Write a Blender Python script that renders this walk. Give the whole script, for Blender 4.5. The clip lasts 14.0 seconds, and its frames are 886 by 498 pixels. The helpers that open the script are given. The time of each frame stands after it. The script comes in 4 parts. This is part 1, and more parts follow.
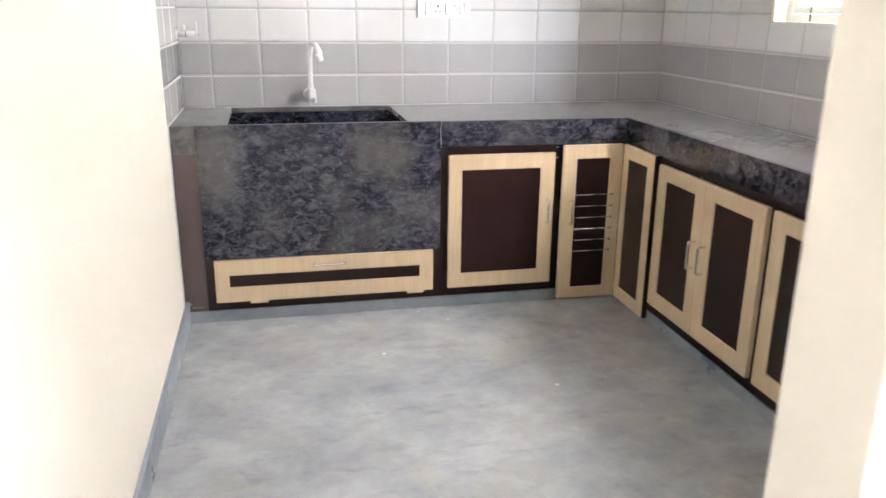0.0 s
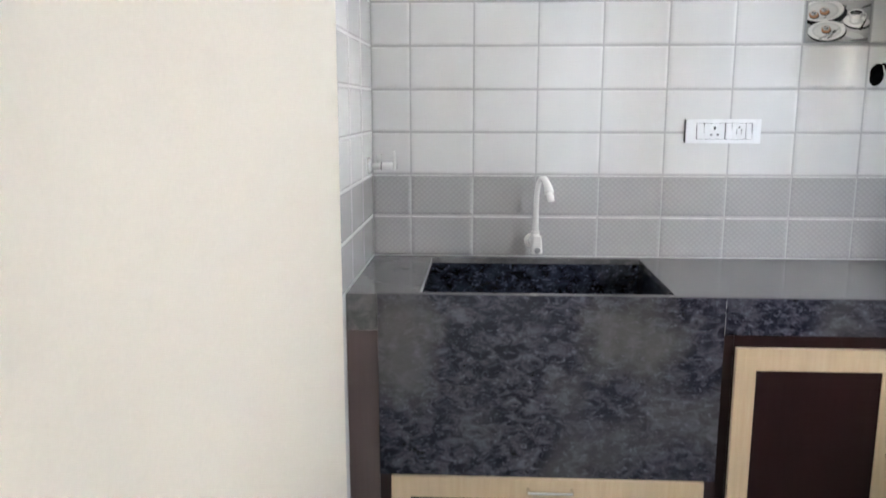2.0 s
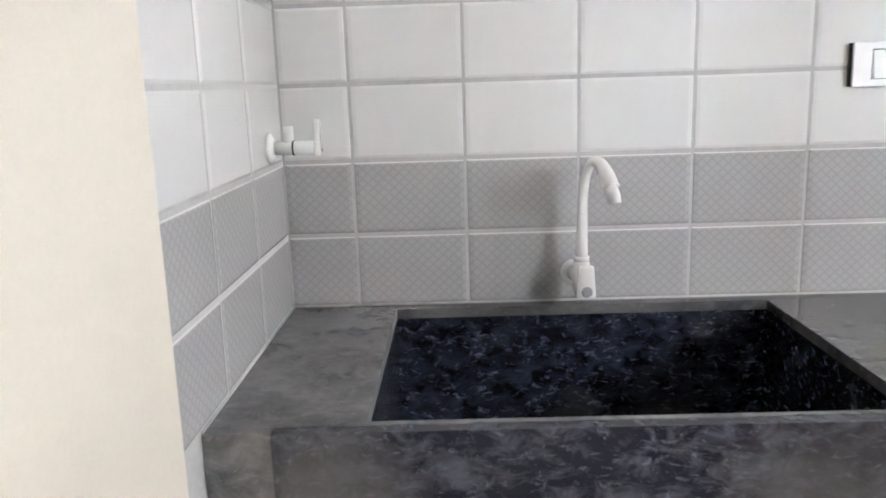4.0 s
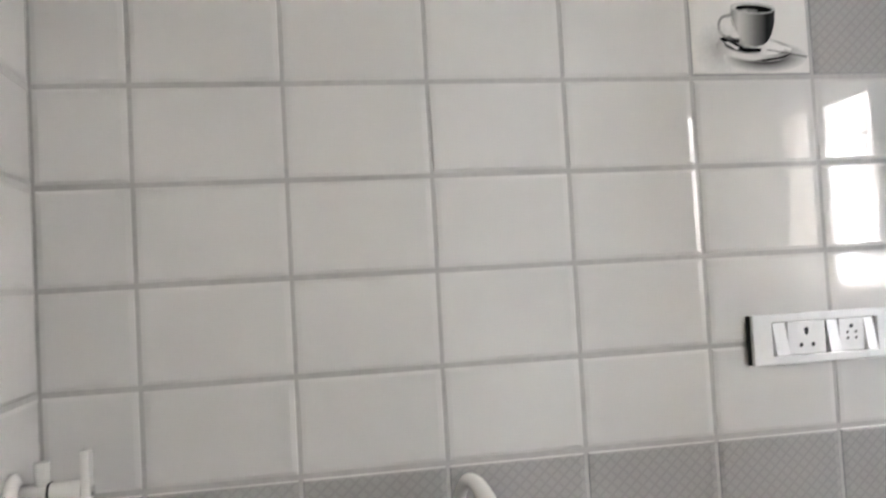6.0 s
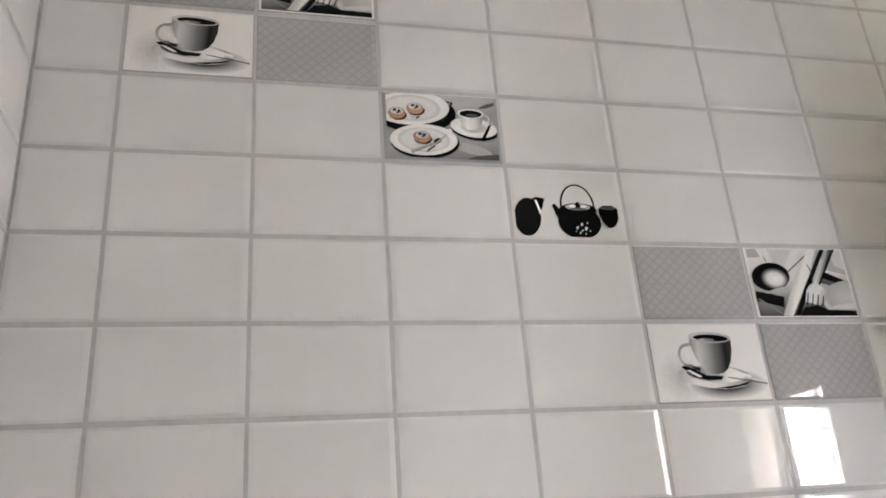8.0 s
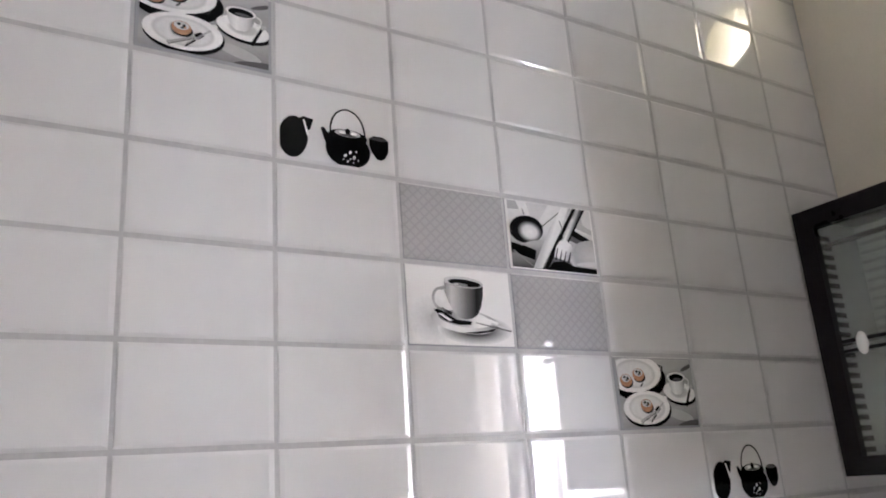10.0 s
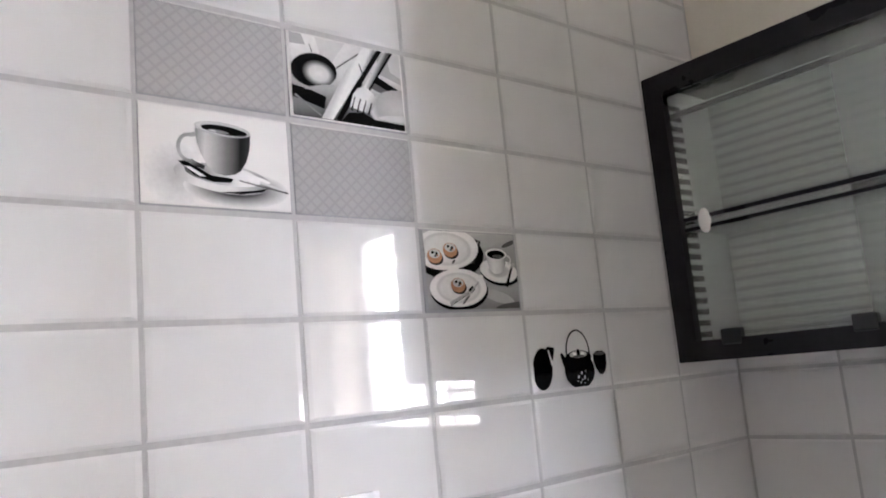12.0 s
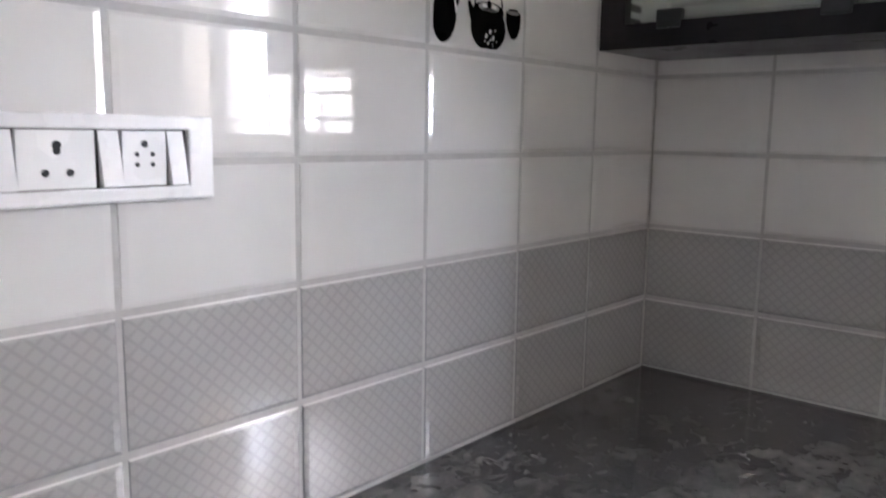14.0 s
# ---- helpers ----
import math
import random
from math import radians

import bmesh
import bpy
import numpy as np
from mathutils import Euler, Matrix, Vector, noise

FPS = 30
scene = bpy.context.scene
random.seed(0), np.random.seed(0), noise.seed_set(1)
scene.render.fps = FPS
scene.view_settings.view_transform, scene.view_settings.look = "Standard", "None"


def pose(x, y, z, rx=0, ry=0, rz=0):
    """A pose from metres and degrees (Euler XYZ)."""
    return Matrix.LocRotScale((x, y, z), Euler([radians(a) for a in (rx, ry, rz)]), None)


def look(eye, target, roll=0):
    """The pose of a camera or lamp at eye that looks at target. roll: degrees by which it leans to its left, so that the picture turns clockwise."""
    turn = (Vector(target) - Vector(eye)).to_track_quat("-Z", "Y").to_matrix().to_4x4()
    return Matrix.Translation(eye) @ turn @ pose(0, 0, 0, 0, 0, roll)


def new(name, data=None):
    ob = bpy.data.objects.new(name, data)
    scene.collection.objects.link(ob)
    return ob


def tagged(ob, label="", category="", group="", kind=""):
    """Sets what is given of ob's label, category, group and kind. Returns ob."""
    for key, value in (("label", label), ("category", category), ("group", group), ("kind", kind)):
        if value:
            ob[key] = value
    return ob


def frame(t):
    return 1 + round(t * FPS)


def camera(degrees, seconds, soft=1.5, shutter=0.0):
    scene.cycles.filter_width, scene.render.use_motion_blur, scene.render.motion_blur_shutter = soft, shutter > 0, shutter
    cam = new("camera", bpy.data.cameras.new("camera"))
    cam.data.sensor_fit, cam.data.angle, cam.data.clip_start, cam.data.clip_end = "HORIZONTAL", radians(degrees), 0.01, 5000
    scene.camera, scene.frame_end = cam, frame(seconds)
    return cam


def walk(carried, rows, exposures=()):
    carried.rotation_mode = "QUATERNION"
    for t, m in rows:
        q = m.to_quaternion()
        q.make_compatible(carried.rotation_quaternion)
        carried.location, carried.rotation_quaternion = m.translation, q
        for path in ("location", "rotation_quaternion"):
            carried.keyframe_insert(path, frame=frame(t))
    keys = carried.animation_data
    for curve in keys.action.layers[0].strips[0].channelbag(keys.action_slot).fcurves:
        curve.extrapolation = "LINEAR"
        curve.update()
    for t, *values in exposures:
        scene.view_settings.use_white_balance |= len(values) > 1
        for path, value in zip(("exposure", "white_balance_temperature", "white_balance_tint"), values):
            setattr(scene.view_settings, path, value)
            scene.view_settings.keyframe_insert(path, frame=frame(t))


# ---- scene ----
cam = camera(59.2, 14.0, 1.7, 0.25)
PATH = [
    (0, (0.406, -3.847, 1.302), (0.814, -1.981, 0.71), 0.6),
    (0.5, (0.386, -3.54, 1.274), (0.692, -1.657, 0.675), -0.1),
    (1, (0.422, -3.326, 1.284), (0.512, -1.42, 0.684), -2.8),
    (1.5, (0.462, -3.147, 1.323), (0.308, -1.214, 0.83), -2.7),
    (2, (0.403, -2.817, 1.381), (0.3, -0.852, 1.021), -0.0),
    (2.2, (0.399, -2.713, 1.376), (0.311, -0.739, 1.065), 0.3),
    (4.3, (0.349, -1.441, 1.277), (0.314, 0.515, 0.862), -2.8),
    (4.5, (0.359, -1.393, 1.288), (0.319, 0.571, 0.915), -3.7),
    (5, (0.365, -1.319, 1.318), (0.308, 0.664, 1.063), -4.4),
    (5.5, (0.379, -1.265, 1.355), (0.382, 0.733, 1.261), -4.0),
    (6, (0.397, -1.21, 1.423), (0.728, 0.76, 1.505), -3.2),
    (6.5, (0.392, -1.207, 1.448), (0.795, 0.716, 1.819), -3.7),
    (7, (0.384, -1.212, 1.491), (0.757, 0.653, 2.11), -4.2),
    (9.3, (0.393, -1.189, 1.528), (1.182, 0.486, 2.285), -4.9),
    (9.5, (0.395, -1.171, 1.526), (1.267, 0.486, 2.229), -4.8),
    (10, (0.416, -1.119, 1.521), (1.439, 0.5, 2.096), -4.2),
    (10.5, (0.487, -1.092, 1.527), (1.551, 0.521, 2.041), -4.5),
    (11, (0.569, -1.051, 1.518), (1.669, 0.553, 1.986), -4.6),
    (11.5, (0.644, -1.029, 1.51), (1.83, 0.53, 1.915), -5.0),
    (12, (0.712, -0.993, 1.493), (1.977, 0.523, 1.811), -5.3),
    (12.5, (0.78, -0.932, 1.457), (2.056, 0.588, 1.71), -4.7),
    (13, (0.828, -0.831, 1.422), (2.16, 0.656, 1.539), -2.3),
    (13.5, (0.867, -0.776, 1.369), (2.262, 0.654, 1.292), -0.3),
    (14, (0.907, -0.744, 1.324), (2.392, 0.563, 1.029), 0.8),
]
EXPOSURES = [(0, 3.84, 6200, 9), (0.5, 3.76, 5800, 13), (1, 3.70, 5800, 13), (1.5, 3.62, 5900, 9), (2, 3.22, 5900, 6), (4.5, 3.36, 6050, 7), (5, 3.18, 6050, 7),
             (5.5, 2.95, 6100, 6), (6, 2.76, 6400, 7), (7, 2.86, 6600, 7), (9.5, 2.80, 6150, 14), (11, 3.04, 6100, 13), (12, 3.14, 6100, 13), (13, 3.14, 6150, 11), (14, 2.98, 6100, 12)]
walk(cam, [(t, look(eye, target, roll)) for t, eye, target, roll in PATH], EXPOSURES)


# ---- world, lamps ----
world = bpy.data.worlds.new("sky")
scene.world = world
world.use_nodes = True
wn = world.node_tree.nodes
sky = wn.new("ShaderNodeTexSky")
sky.sky_type, sky.sun_disc = "NISHITA", False
sky.sun_elevation, sky.sun_rotation = radians(50), radians(70)
world.node_tree.links.new(sky.outputs[0], wn["Background"].inputs[0])
wn["Background"].inputs[1].default_value = 0.10


def area_lamp(name, m, w, h, watts, colour):
    data = bpy.data.lights.new(name, "AREA")
    data.shape, data.size, data.size_y, data.energy, data.color = "RECTANGLE", w, h, watts, colour
    ob = new(name, data)
    ob.matrix_world = m
    return ob


W = 2.395          # right wall
H = 3.1            # ceiling
T = 0.22           # wall thickness
C = 0.84           # worktop
TW, TH = 0.225, 0.15
X0 = 0.139         # first full tile joint on the sink wall
WIN = (-1.98, -0.93, 1.26, 2.12)   # window: y, y, z, z
VENT = (-0.245, 2.815, 0.112)         # round vent: y, z, radius
# the strips of open sky beside the neighbouring wall, seen through the window
area_lamp("window_daylight", look((W + 0.90, -2.64, 1.75), (W - 0.9, -0.20, 1.75)), 0.12, 0.88, 5.4, (0.83, 0.87, 1.0))
area_lamp("window_daylight_low", look((W + 0.90, -2.245, 1.42), (W - 0.9, -0.20, 1.42)), 0.08, 0.15, 0.8, (0.83, 0.87, 1.0))
area_lamp("window_daylight_thin", look((W + 0.90, -2.195, 1.93), (W - 0.9, -0.20, 1.93)), 0.03, 0.36, 0.5, (0.83, 0.87, 1.0))
area_lamp("hall_daylight", look((W + T + 0.24, -4.75, 1.5), (0.3, -3.9, 1.2)), 1.4, 1.7, 9.5, (0.92, 0.90, 1.0))
area_lamp("vent_daylight", look((W + 0.03, VENT[0], VENT[1]), (W - 1.0, VENT[0], VENT[1])), 0.205, 0.205, 0.055, (1.0, 0.90, 0.45)).data.shape = "DISK"

# ---- materials ----


def material(name, colour, rough=0.5, metal=0.0, var=0.06, scale=6.0, fine=80.0, bump=0.05, spec=0.5, extra=None):
    m = bpy.data.materials.new(name)
    m.use_nodes = True
    nt = m.node_tree
    n, l = nt.nodes, nt.links
    p = n["Principled BSDF"]
    p.inputs["Roughness"].default_value, p.inputs["Metallic"].default_value = rough, metal
    p.inputs["Specular IOR Level"].default_value = spec
    co = n.new("ShaderNodeTexCoord")
    big, small = n.new("ShaderNodeTexNoise"), n.new("ShaderNodeTexNoise")
    big.inputs["Scale"].default_value, small.inputs["Scale"].default_value = scale, fine
    big.inputs["Detail"].default_value = 5
    for t in (big, small):
        l.new(co.outputs["Object"], t.inputs["Vector"])
    add = n.new("ShaderNodeMath")
    add.operation = "ADD"
    l.new(big.outputs[0], add.inputs[0])
    l.new(small.outputs[0], add.inputs[1])
    ramp = n.new("ShaderNodeMapRange")
    ramp.inputs["From Min"].default_value, ramp.inputs["From Max"].default_value = 0.6, 1.4
    ramp.inputs["To Min"].default_value, ramp.inputs["To Max"].default_value = 1 - var, 1 + var
    l.new(add.outputs[0], ramp.inputs[0])
    mul = n.new("ShaderNodeVectorMath")
    mul.operation = "SCALE"
    mul.inputs[0].default_value = colour[:3]
    l.new(ramp.outputs[0], mul.inputs["Scale"])
    l.new(mul.outputs[0], p.inputs["Base Color"])
    rr = n.new("ShaderNodeMapRange")
    rr.inputs["From Min"].default_value, rr.inputs["From Max"].default_value = 0.3, 0.7
    rr.inputs["To Min"].default_value, rr.inputs["To Max"].default_value = max(0.02, rough * 0.8), min(1, rough * 1.2)
    l.new(big.outputs[0], rr.inputs[0])
    l.new(rr.outputs[0], p.inputs["Roughness"])
    b = n.new("ShaderNodeBump")
    b.inputs["Strength"].default_value, b.inputs["Distance"].default_value = bump, 0.002
    l.new(small.outputs[0], b.inputs["Height"])
    l.new(b.outputs[0], p.inputs["Normal"])
    m["nodes"] = 1
    return m


def mixed(nt, fac, a, b):
    """A colour between a and b, each a colour or a socket."""
    x = nt.nodes.new("ShaderNodeMix")
    x.data_type = "RGBA"
    nt.links.new(fac, x.inputs[0])
    for k, v in ((6, a), (7, b)):
        if isinstance(v, tuple):
            x.inputs[k].default_value = (*v[:3], 1)
        else:
            nt.links.new(v, x.inputs[k])
    return x.outputs[2]


def ramp_of(nt, src, lo, hi):
    r = nt.nodes.new("ShaderNodeMapRange")
    r.inputs["From Min"].default_value, r.inputs["From Max"].default_value = lo, hi
    nt.links.new(src, r.inputs[0])
    return r.outputs[0]


def noise_of(nt, scale, detail=6, rough=0.6, distort=0.0, stretch=None):
    co = nt.nodes.new("ShaderNodeTexCoord")
    vec = co.outputs["Object"]
    if stretch:
        mp = nt.nodes.new("ShaderNodeMapping")
        mp.inputs["Scale"].default_value = stretch
        nt.links.new(vec, mp.inputs[0])
        vec = mp.outputs[0]
    t = nt.nodes.new("ShaderNodeTexNoise")
    t.inputs["Scale"].default_value, t.inputs["Detail"].default_value = scale, detail
    t.inputs["Roughness"].default_value, t.inputs["Distortion"].default_value = rough, distort
    nt.links.new(vec, t.inputs["Vector"])
    return t.outputs[0]


def bare(name, rough, spec=0.5):
    m = bpy.data.materials.new(name)
    m.use_nodes = True
    p = m.node_tree.nodes["Principled BSDF"]
    p.inputs["Roughness"].default_value, p.inputs["Specular IOR Level"].default_value = rough, spec
    return m, m.node_tree, p


def bumped(nt, p, src, strength, dist=0.002):
    b = nt.nodes.new("ShaderNodeBump")
    b.inputs["Strength"].default_value, b.inputs["Distance"].default_value = strength, dist
    nt.links.new(src, b.inputs["Height"])
    nt.links.new(b.outputs[0], p.inputs["Normal"])


def granite(name, dark, light, rough, dust=0.0, spec=0.5, sparkle=1.5, smears=()):
    """Mottled granite. smears: (x, z, half width, half height) of dried grey smears on its face."""
    m, nt, p = bare(name, rough, spec)
    swirl = ramp_of(nt, noise_of(nt, 27, 7, 0.66, 0.7, (0.8, 1, 1.25)), 0.44, 0.70)
    fleck = ramp_of(nt, noise_of(nt, 70, 4, 0.65, 0.7, (0.7, 1, 1.3)), 0.56, 0.70)
    cloud = ramp_of(nt, noise_of(nt, 3.5, 3), 0.35, 0.7)
    col = mixed(nt, swirl, dark, light)
    fk = nt.nodes.new("ShaderNodeMath")
    fk.operation = "MULTIPLY"
    fk.inputs[1].default_value = 0.5
    nt.links.new(fleck, fk.inputs[0])
    col = mixed(nt, fk.outputs[0], col, tuple(min(1, c * sparkle) for c in light))
    mid = tuple((a + b) / 2 for a, b in zip(dark, light))
    k = nt.nodes.new("ShaderNodeMath")
    k.operation = "MULTIPLY"
    k.inputs[1].default_value = 0.30
    nt.links.new(cloud, k.inputs[0])
    col = mixed(nt, k.outputs[0], col, mid)
    smear = ramp_of(nt, noise_of(nt, 2.6, 4, 0.5, 0.3), 0.51, 0.63)
    sm = nt.nodes.new("ShaderNodeMath")
    sm.operation = "MULTIPLY"
    sm.inputs[1].default_value = 0.34
    nt.links.new(smear, sm.inputs[0])
    col = mixed(nt, sm.outputs[0], col, (0.125, 0.122, 0.118))
    for x, z, a, b in smears:
        co = nt.nodes.new("ShaderNodeTexCoord")
        mp = nt.nodes.new("ShaderNodeMapping")
        mp.inputs["Location"].default_value, mp.inputs["Scale"].default_value = (-x / a, 0, -z / b), (1 / a, 0, 1 / b)
        nt.links.new(co.outputs["Object"], mp.inputs[0])
        far = nt.nodes.new("ShaderNodeVectorMath")
        far.operation = "LENGTH"
        nt.links.new(mp.outputs[0], far.inputs[0])
        rag = nt.nodes.new("ShaderNodeMath")
        rag.operation = "MULTIPLY_ADD"
        rag.inputs[1].default_value = 1.6
        nt.links.new(noise_of(nt, 9, 6, 0.65), rag.inputs[0])
        nt.links.new(far.outputs["Value"], rag.inputs[2])
        lo = nt.nodes.new("ShaderNodeMath")
        lo.operation = "MULTIPLY"
        lo.inputs[1].default_value = 0.62
        nt.links.new(ramp_of(nt, rag.outputs[0], 1.9, 1.15), lo.inputs[0])
        col = mixed(nt, lo.outputs[0], col, (0.125, 0.120, 0.112))
    if dust:
        d = nt.nodes.new("ShaderNodeMath")
        d.operation = "MULTIPLY"
        d.inputs[1].default_value = dust
        nt.links.new(ramp_of(nt, noise_of(nt, 5, 6, 0.7), 0.3, 0.65), d.inputs[0])
        where = nt.nodes.new("ShaderNodeSeparateXYZ")
        nt.links.new(nt.nodes.new("ShaderNodeTexCoord").outputs["Object"], where.inputs[0])
        heavy = nt.nodes.new("ShaderNodeMapRange")
        heavy.inputs["From Min"].default_value, heavy.inputs["From Max"].default_value = 0.4, 1.5
        heavy.inputs["To Min"].default_value, heavy.inputs["To Max"].default_value = 2.6, 0.8
        nt.links.new(where.outputs[0], heavy.inputs[0])
        amount = nt.nodes.new("ShaderNodeMath")
        amount.operation = "MULTIPLY"
        nt.links.new(d.outputs[0], amount.inputs[0])
        nt.links.new(heavy.outputs[0], amount.inputs[1])
        col = mixed(nt, amount.outputs[0], col, (0.36, 0.35, 0.33))
        p.inputs["Sheen Weight"].default_value, p.inputs["Sheen Roughness"].default_value = 0.8, 0.18
        p.inputs["Coat Weight"].default_value, p.inputs["Coat Roughness"].default_value = 0.2, 0.12
    nt.links.new(col, p.inputs["Base Color"])
    bumped(nt, p, fleck, 0.03)
    return m


def marble(name, a, b, c, rough, marks=1.0):
    m, nt, p = bare(name, rough)
    cloud = ramp_of(nt, noise_of(nt, 3.2, 10, 0.70, 0.15, (1.0, 1.1, 1)), 0.36, 0.64)
    vein = ramp_of(nt, noise_of(nt, 8, 9, 0.74, 0.4), 0.5, 0.74)
    grit = ramp_of(nt, noise_of(nt, 60, 3), 0.35, 0.7)
    col = mixed(nt, cloud, a, b)
    col = mixed(nt, vein, col, c)
    k = nt.nodes.new("ShaderNodeMath")
    k.operation = "MULTIPLY"
    k.inputs[1].default_value = 0.12
    nt.links.new(grit, k.inputs[0])
    col = mixed(nt, k.outputs[0], col, c)
    scuff = ramp_of(nt, noise_of(nt, 9, 10, 0.72, 0.3, (0.7, 1.35, 1)), 0.53, 0.70)
    sk = nt.nodes.new("ShaderNodeMath")
    sk.operation = "MULTIPLY"
    sk.inputs[1].default_value = 0.42
    nt.links.new(scuff, sk.inputs[0])
    col = mixed(nt, sk.outputs[0], col, tuple(v * 0.6 for v in a))
    splash = ramp_of(nt, noise_of(nt, 7, 8, 0.75, 0.6), 0.70, 0.78)
    sp = nt.nodes.new("ShaderNodeMath")
    sp.operation = "MULTIPLY"
    sp.inputs[1].default_value = marks
    nt.links.new(splash, sp.inputs[0])
    col = mixed(nt, sp.outputs[0], col, (0.62, 0.61, 0.58))
    cells = nt.nodes.new("ShaderNodeTexVoronoi")
    cells.inputs["Scale"].default_value = 9
    cco = nt.nodes.new("ShaderNodeTexCoord")
    nt.links.new(cco.outputs["Object"], cells.inputs["Vector"])
    spot = ramp_of(nt, cells.outputs["Distance"], 0.085, 0.05)
    some = ramp_of(nt, noise_of(nt, 2.6, 2), 0.53 + 5 * (1 - marks), 0.60 + 5 * (1 - marks))
    both = nt.nodes.new("ShaderNodeMath")
    both.operation = "MULTIPLY"
    nt.links.new(spot, both.inputs[0])
    nt.links.new(some, both.inputs[1])
    col = mixed(nt, both.outputs[0], col, (0.72, 0.70, 0.66))
    tan = ramp_of(nt, noise_of(nt, 3.2, 6, 0.7, 0.3), 0.54, 0.72)
    tk = nt.nodes.new("ShaderNodeMath")
    tk.operation = "MULTIPLY"
    tk.inputs[1].default_value = 0.55
    nt.links.new(tan, tk.inputs[0])
    col = mixed(nt, tk.outputs[0], col, (0.40, 0.375, 0.305))
    nt.links.new(col, p.inputs["Base Color"])
    rr = nt.nodes.new("ShaderNodeMapRange")
    rr.inputs["To Min"].default_value, rr.inputs["To Max"].default_value = rough * 0.7, rough * 1.5
    nt.links.new(cloud, rr.inputs[0])
    nt.links.new(rr.outputs[0], p.inputs["Roughness"])
    return m


def laminate(name, a, b, rough, spec=0.5):
    """Pale wood laminate, with fine streaks along the height and a slight mottle."""
    m, nt, p = bare(name, rough, spec)
    grain = ramp_of(nt, noise_of(nt, 60, 4, 0.6, 0.3, (1, 1, 0.08)), 0.3, 0.7)
    mott = ramp_of(nt, noise_of(nt, 9, 4, 0.6, 0.4), 0.3, 0.7)
    col = mixed(nt, grain, a, b)
    k = nt.nodes.new("ShaderNodeMath")
    k.operation = "MULTIPLY"
    k.inputs[1].default_value = 0.35
    nt.links.new(mott, k.inputs[0])
    col = mixed(nt, k.outputs[0], col, b)
    nt.links.new(col, p.inputs["Base Color"])
    bumped(nt, p, grain, 0.03)
    return m


def tile_glaze(name, colour, pattern=False):
    m, nt, p = bare(name, 0.024, 0.38)
    info = nt.nodes.new("ShaderNodeObjectInfo")
    tone = ramp_of(nt, noise_of(nt, 5, 3), 0.2, 0.8)
    a = tuple(c * 0.97 for c in colour)
    b = tuple(min(1, c * 1.03) for c in colour)
    col = mixed(nt, tone, a, b)
    col = mixed(nt, info.outputs["Random"], col, colour)
    if pattern:
        co = nt.nodes.new("ShaderNodeTexCoord")
        lines = []
        for turn in (47, -47):
            mp = nt.nodes.new("ShaderNodeMapping")
            mp.inputs["Rotation"].default_value = (0, radians(turn), 0)
            nt.links.new(co.outputs["Object"], mp.inputs[0])
            w = nt.nodes.new("ShaderNodeTexWave")
            w.wave_type, w.bands_direction, w.wave_profile = "BANDS", "X", "SIN"
            w.inputs["Scale"].default_value = 22
            nt.links.new(mp.outputs[0], w.inputs["Vector"])
            lines.append(ramp_of(nt, w.outputs["Fac"], 0.72, 0.98))
        mx = nt.nodes.new("ShaderNodeMath")
        mx.operation = "MAXIMUM"
        nt.links.new(lines[0], mx.inputs[0])
        nt.links.new(lines[1], mx.inputs[1])
        k = nt.nodes.new("ShaderNodeMath")
        k.operation = "MULTIPLY"
        k.inputs[1].default_value = 0.4
        nt.links.new(mx.outputs[0], k.inputs[0])
        col = mixed(nt, k.outputs[0], col, tuple(c * 0.72 for c in colour))
    nt.links.new(col, p.inputs["Base Color"])
    bumped(nt, p, noise_of(nt, 8, 2), 0.035, 0.004)
    return m


WHITE_TILE = tile_glaze("white_glaze", (0.70, 0.69, 0.68))
GREY_TILE = tile_glaze("grey_patterned_glaze", (0.43, 0.42, 0.42), True)
PICTURE = tile_glaze("picture_ground", (0.82, 0.80, 0.78))
PICTURE_GREY = tile_glaze("picture_grey_and_rim_shade", (0.36, 0.36, 0.37))
GROUT = material("grout", (0.47, 0.465, 0.46), 0.7, scale=10, var=0.1, bump=0.2)
CREAM = material("cream_paint", (0.71, 0.66, 0.565), 0.55, scale=1.3, fine=140, var=0.03, bump=0.12)
CEIL = material("ceiling_paint", (0.82, 0.81, 0.78), 0.8, scale=2, var=0.03, bump=0.1)
FLOOR = marble("floor_marble", (0.268, 0.283, 0.310), (0.425, 0.432, 0.440), (0.335, 0.335, 0.315), 0.055)
SKIRT = marble("skirting_marble", (0.20, 0.225, 0.26), (0.29, 0.315, 0.35), (0.22, 0.24, 0.26), 0.35, 0.0)
GRANITE = granite("blue_grey_granite", (0.010, 0.010, 0.017), (0.092, 0.091, 0.112), 0.14, sparkle=2.2, smears=((-0.43, 0.42, 0.13, 0.24), (0.24, 0.45, 0.17, 0.15)))
TOP = granite("dusty_granite", (0.035, 0.036, 0.040), (0.12, 0.115, 0.11), 0.12, 0.13, 1.0)
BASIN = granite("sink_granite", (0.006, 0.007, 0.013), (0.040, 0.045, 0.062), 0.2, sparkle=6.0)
MAPLE = laminate("maple_laminate", (0.62, 0.495, 0.335), (0.545, 0.41, 0.26), 0.35)
WENGE = laminate("wenge_laminate", (0.019, 0.0075, 0.0075), (0.015, 0.006, 0.006), 0.28, 0.3)
BROWN = laminate("brown_laminate", (0.10, 0.07, 0.065), (0.085, 0.06, 0.055), 0.35)
CHROME = material("chrome", (0.75, 0.75, 0.76), 0.16, 1.0, var=0.03)
PLASTIC = material("white_plastic", (0.82, 0.81, 0.79), 0.22, var=0.02, bump=0.02)
SWITCH = material("switch_white", (0.84, 0.84, 0.85), 0.28, var=0.02, bump=0.02)
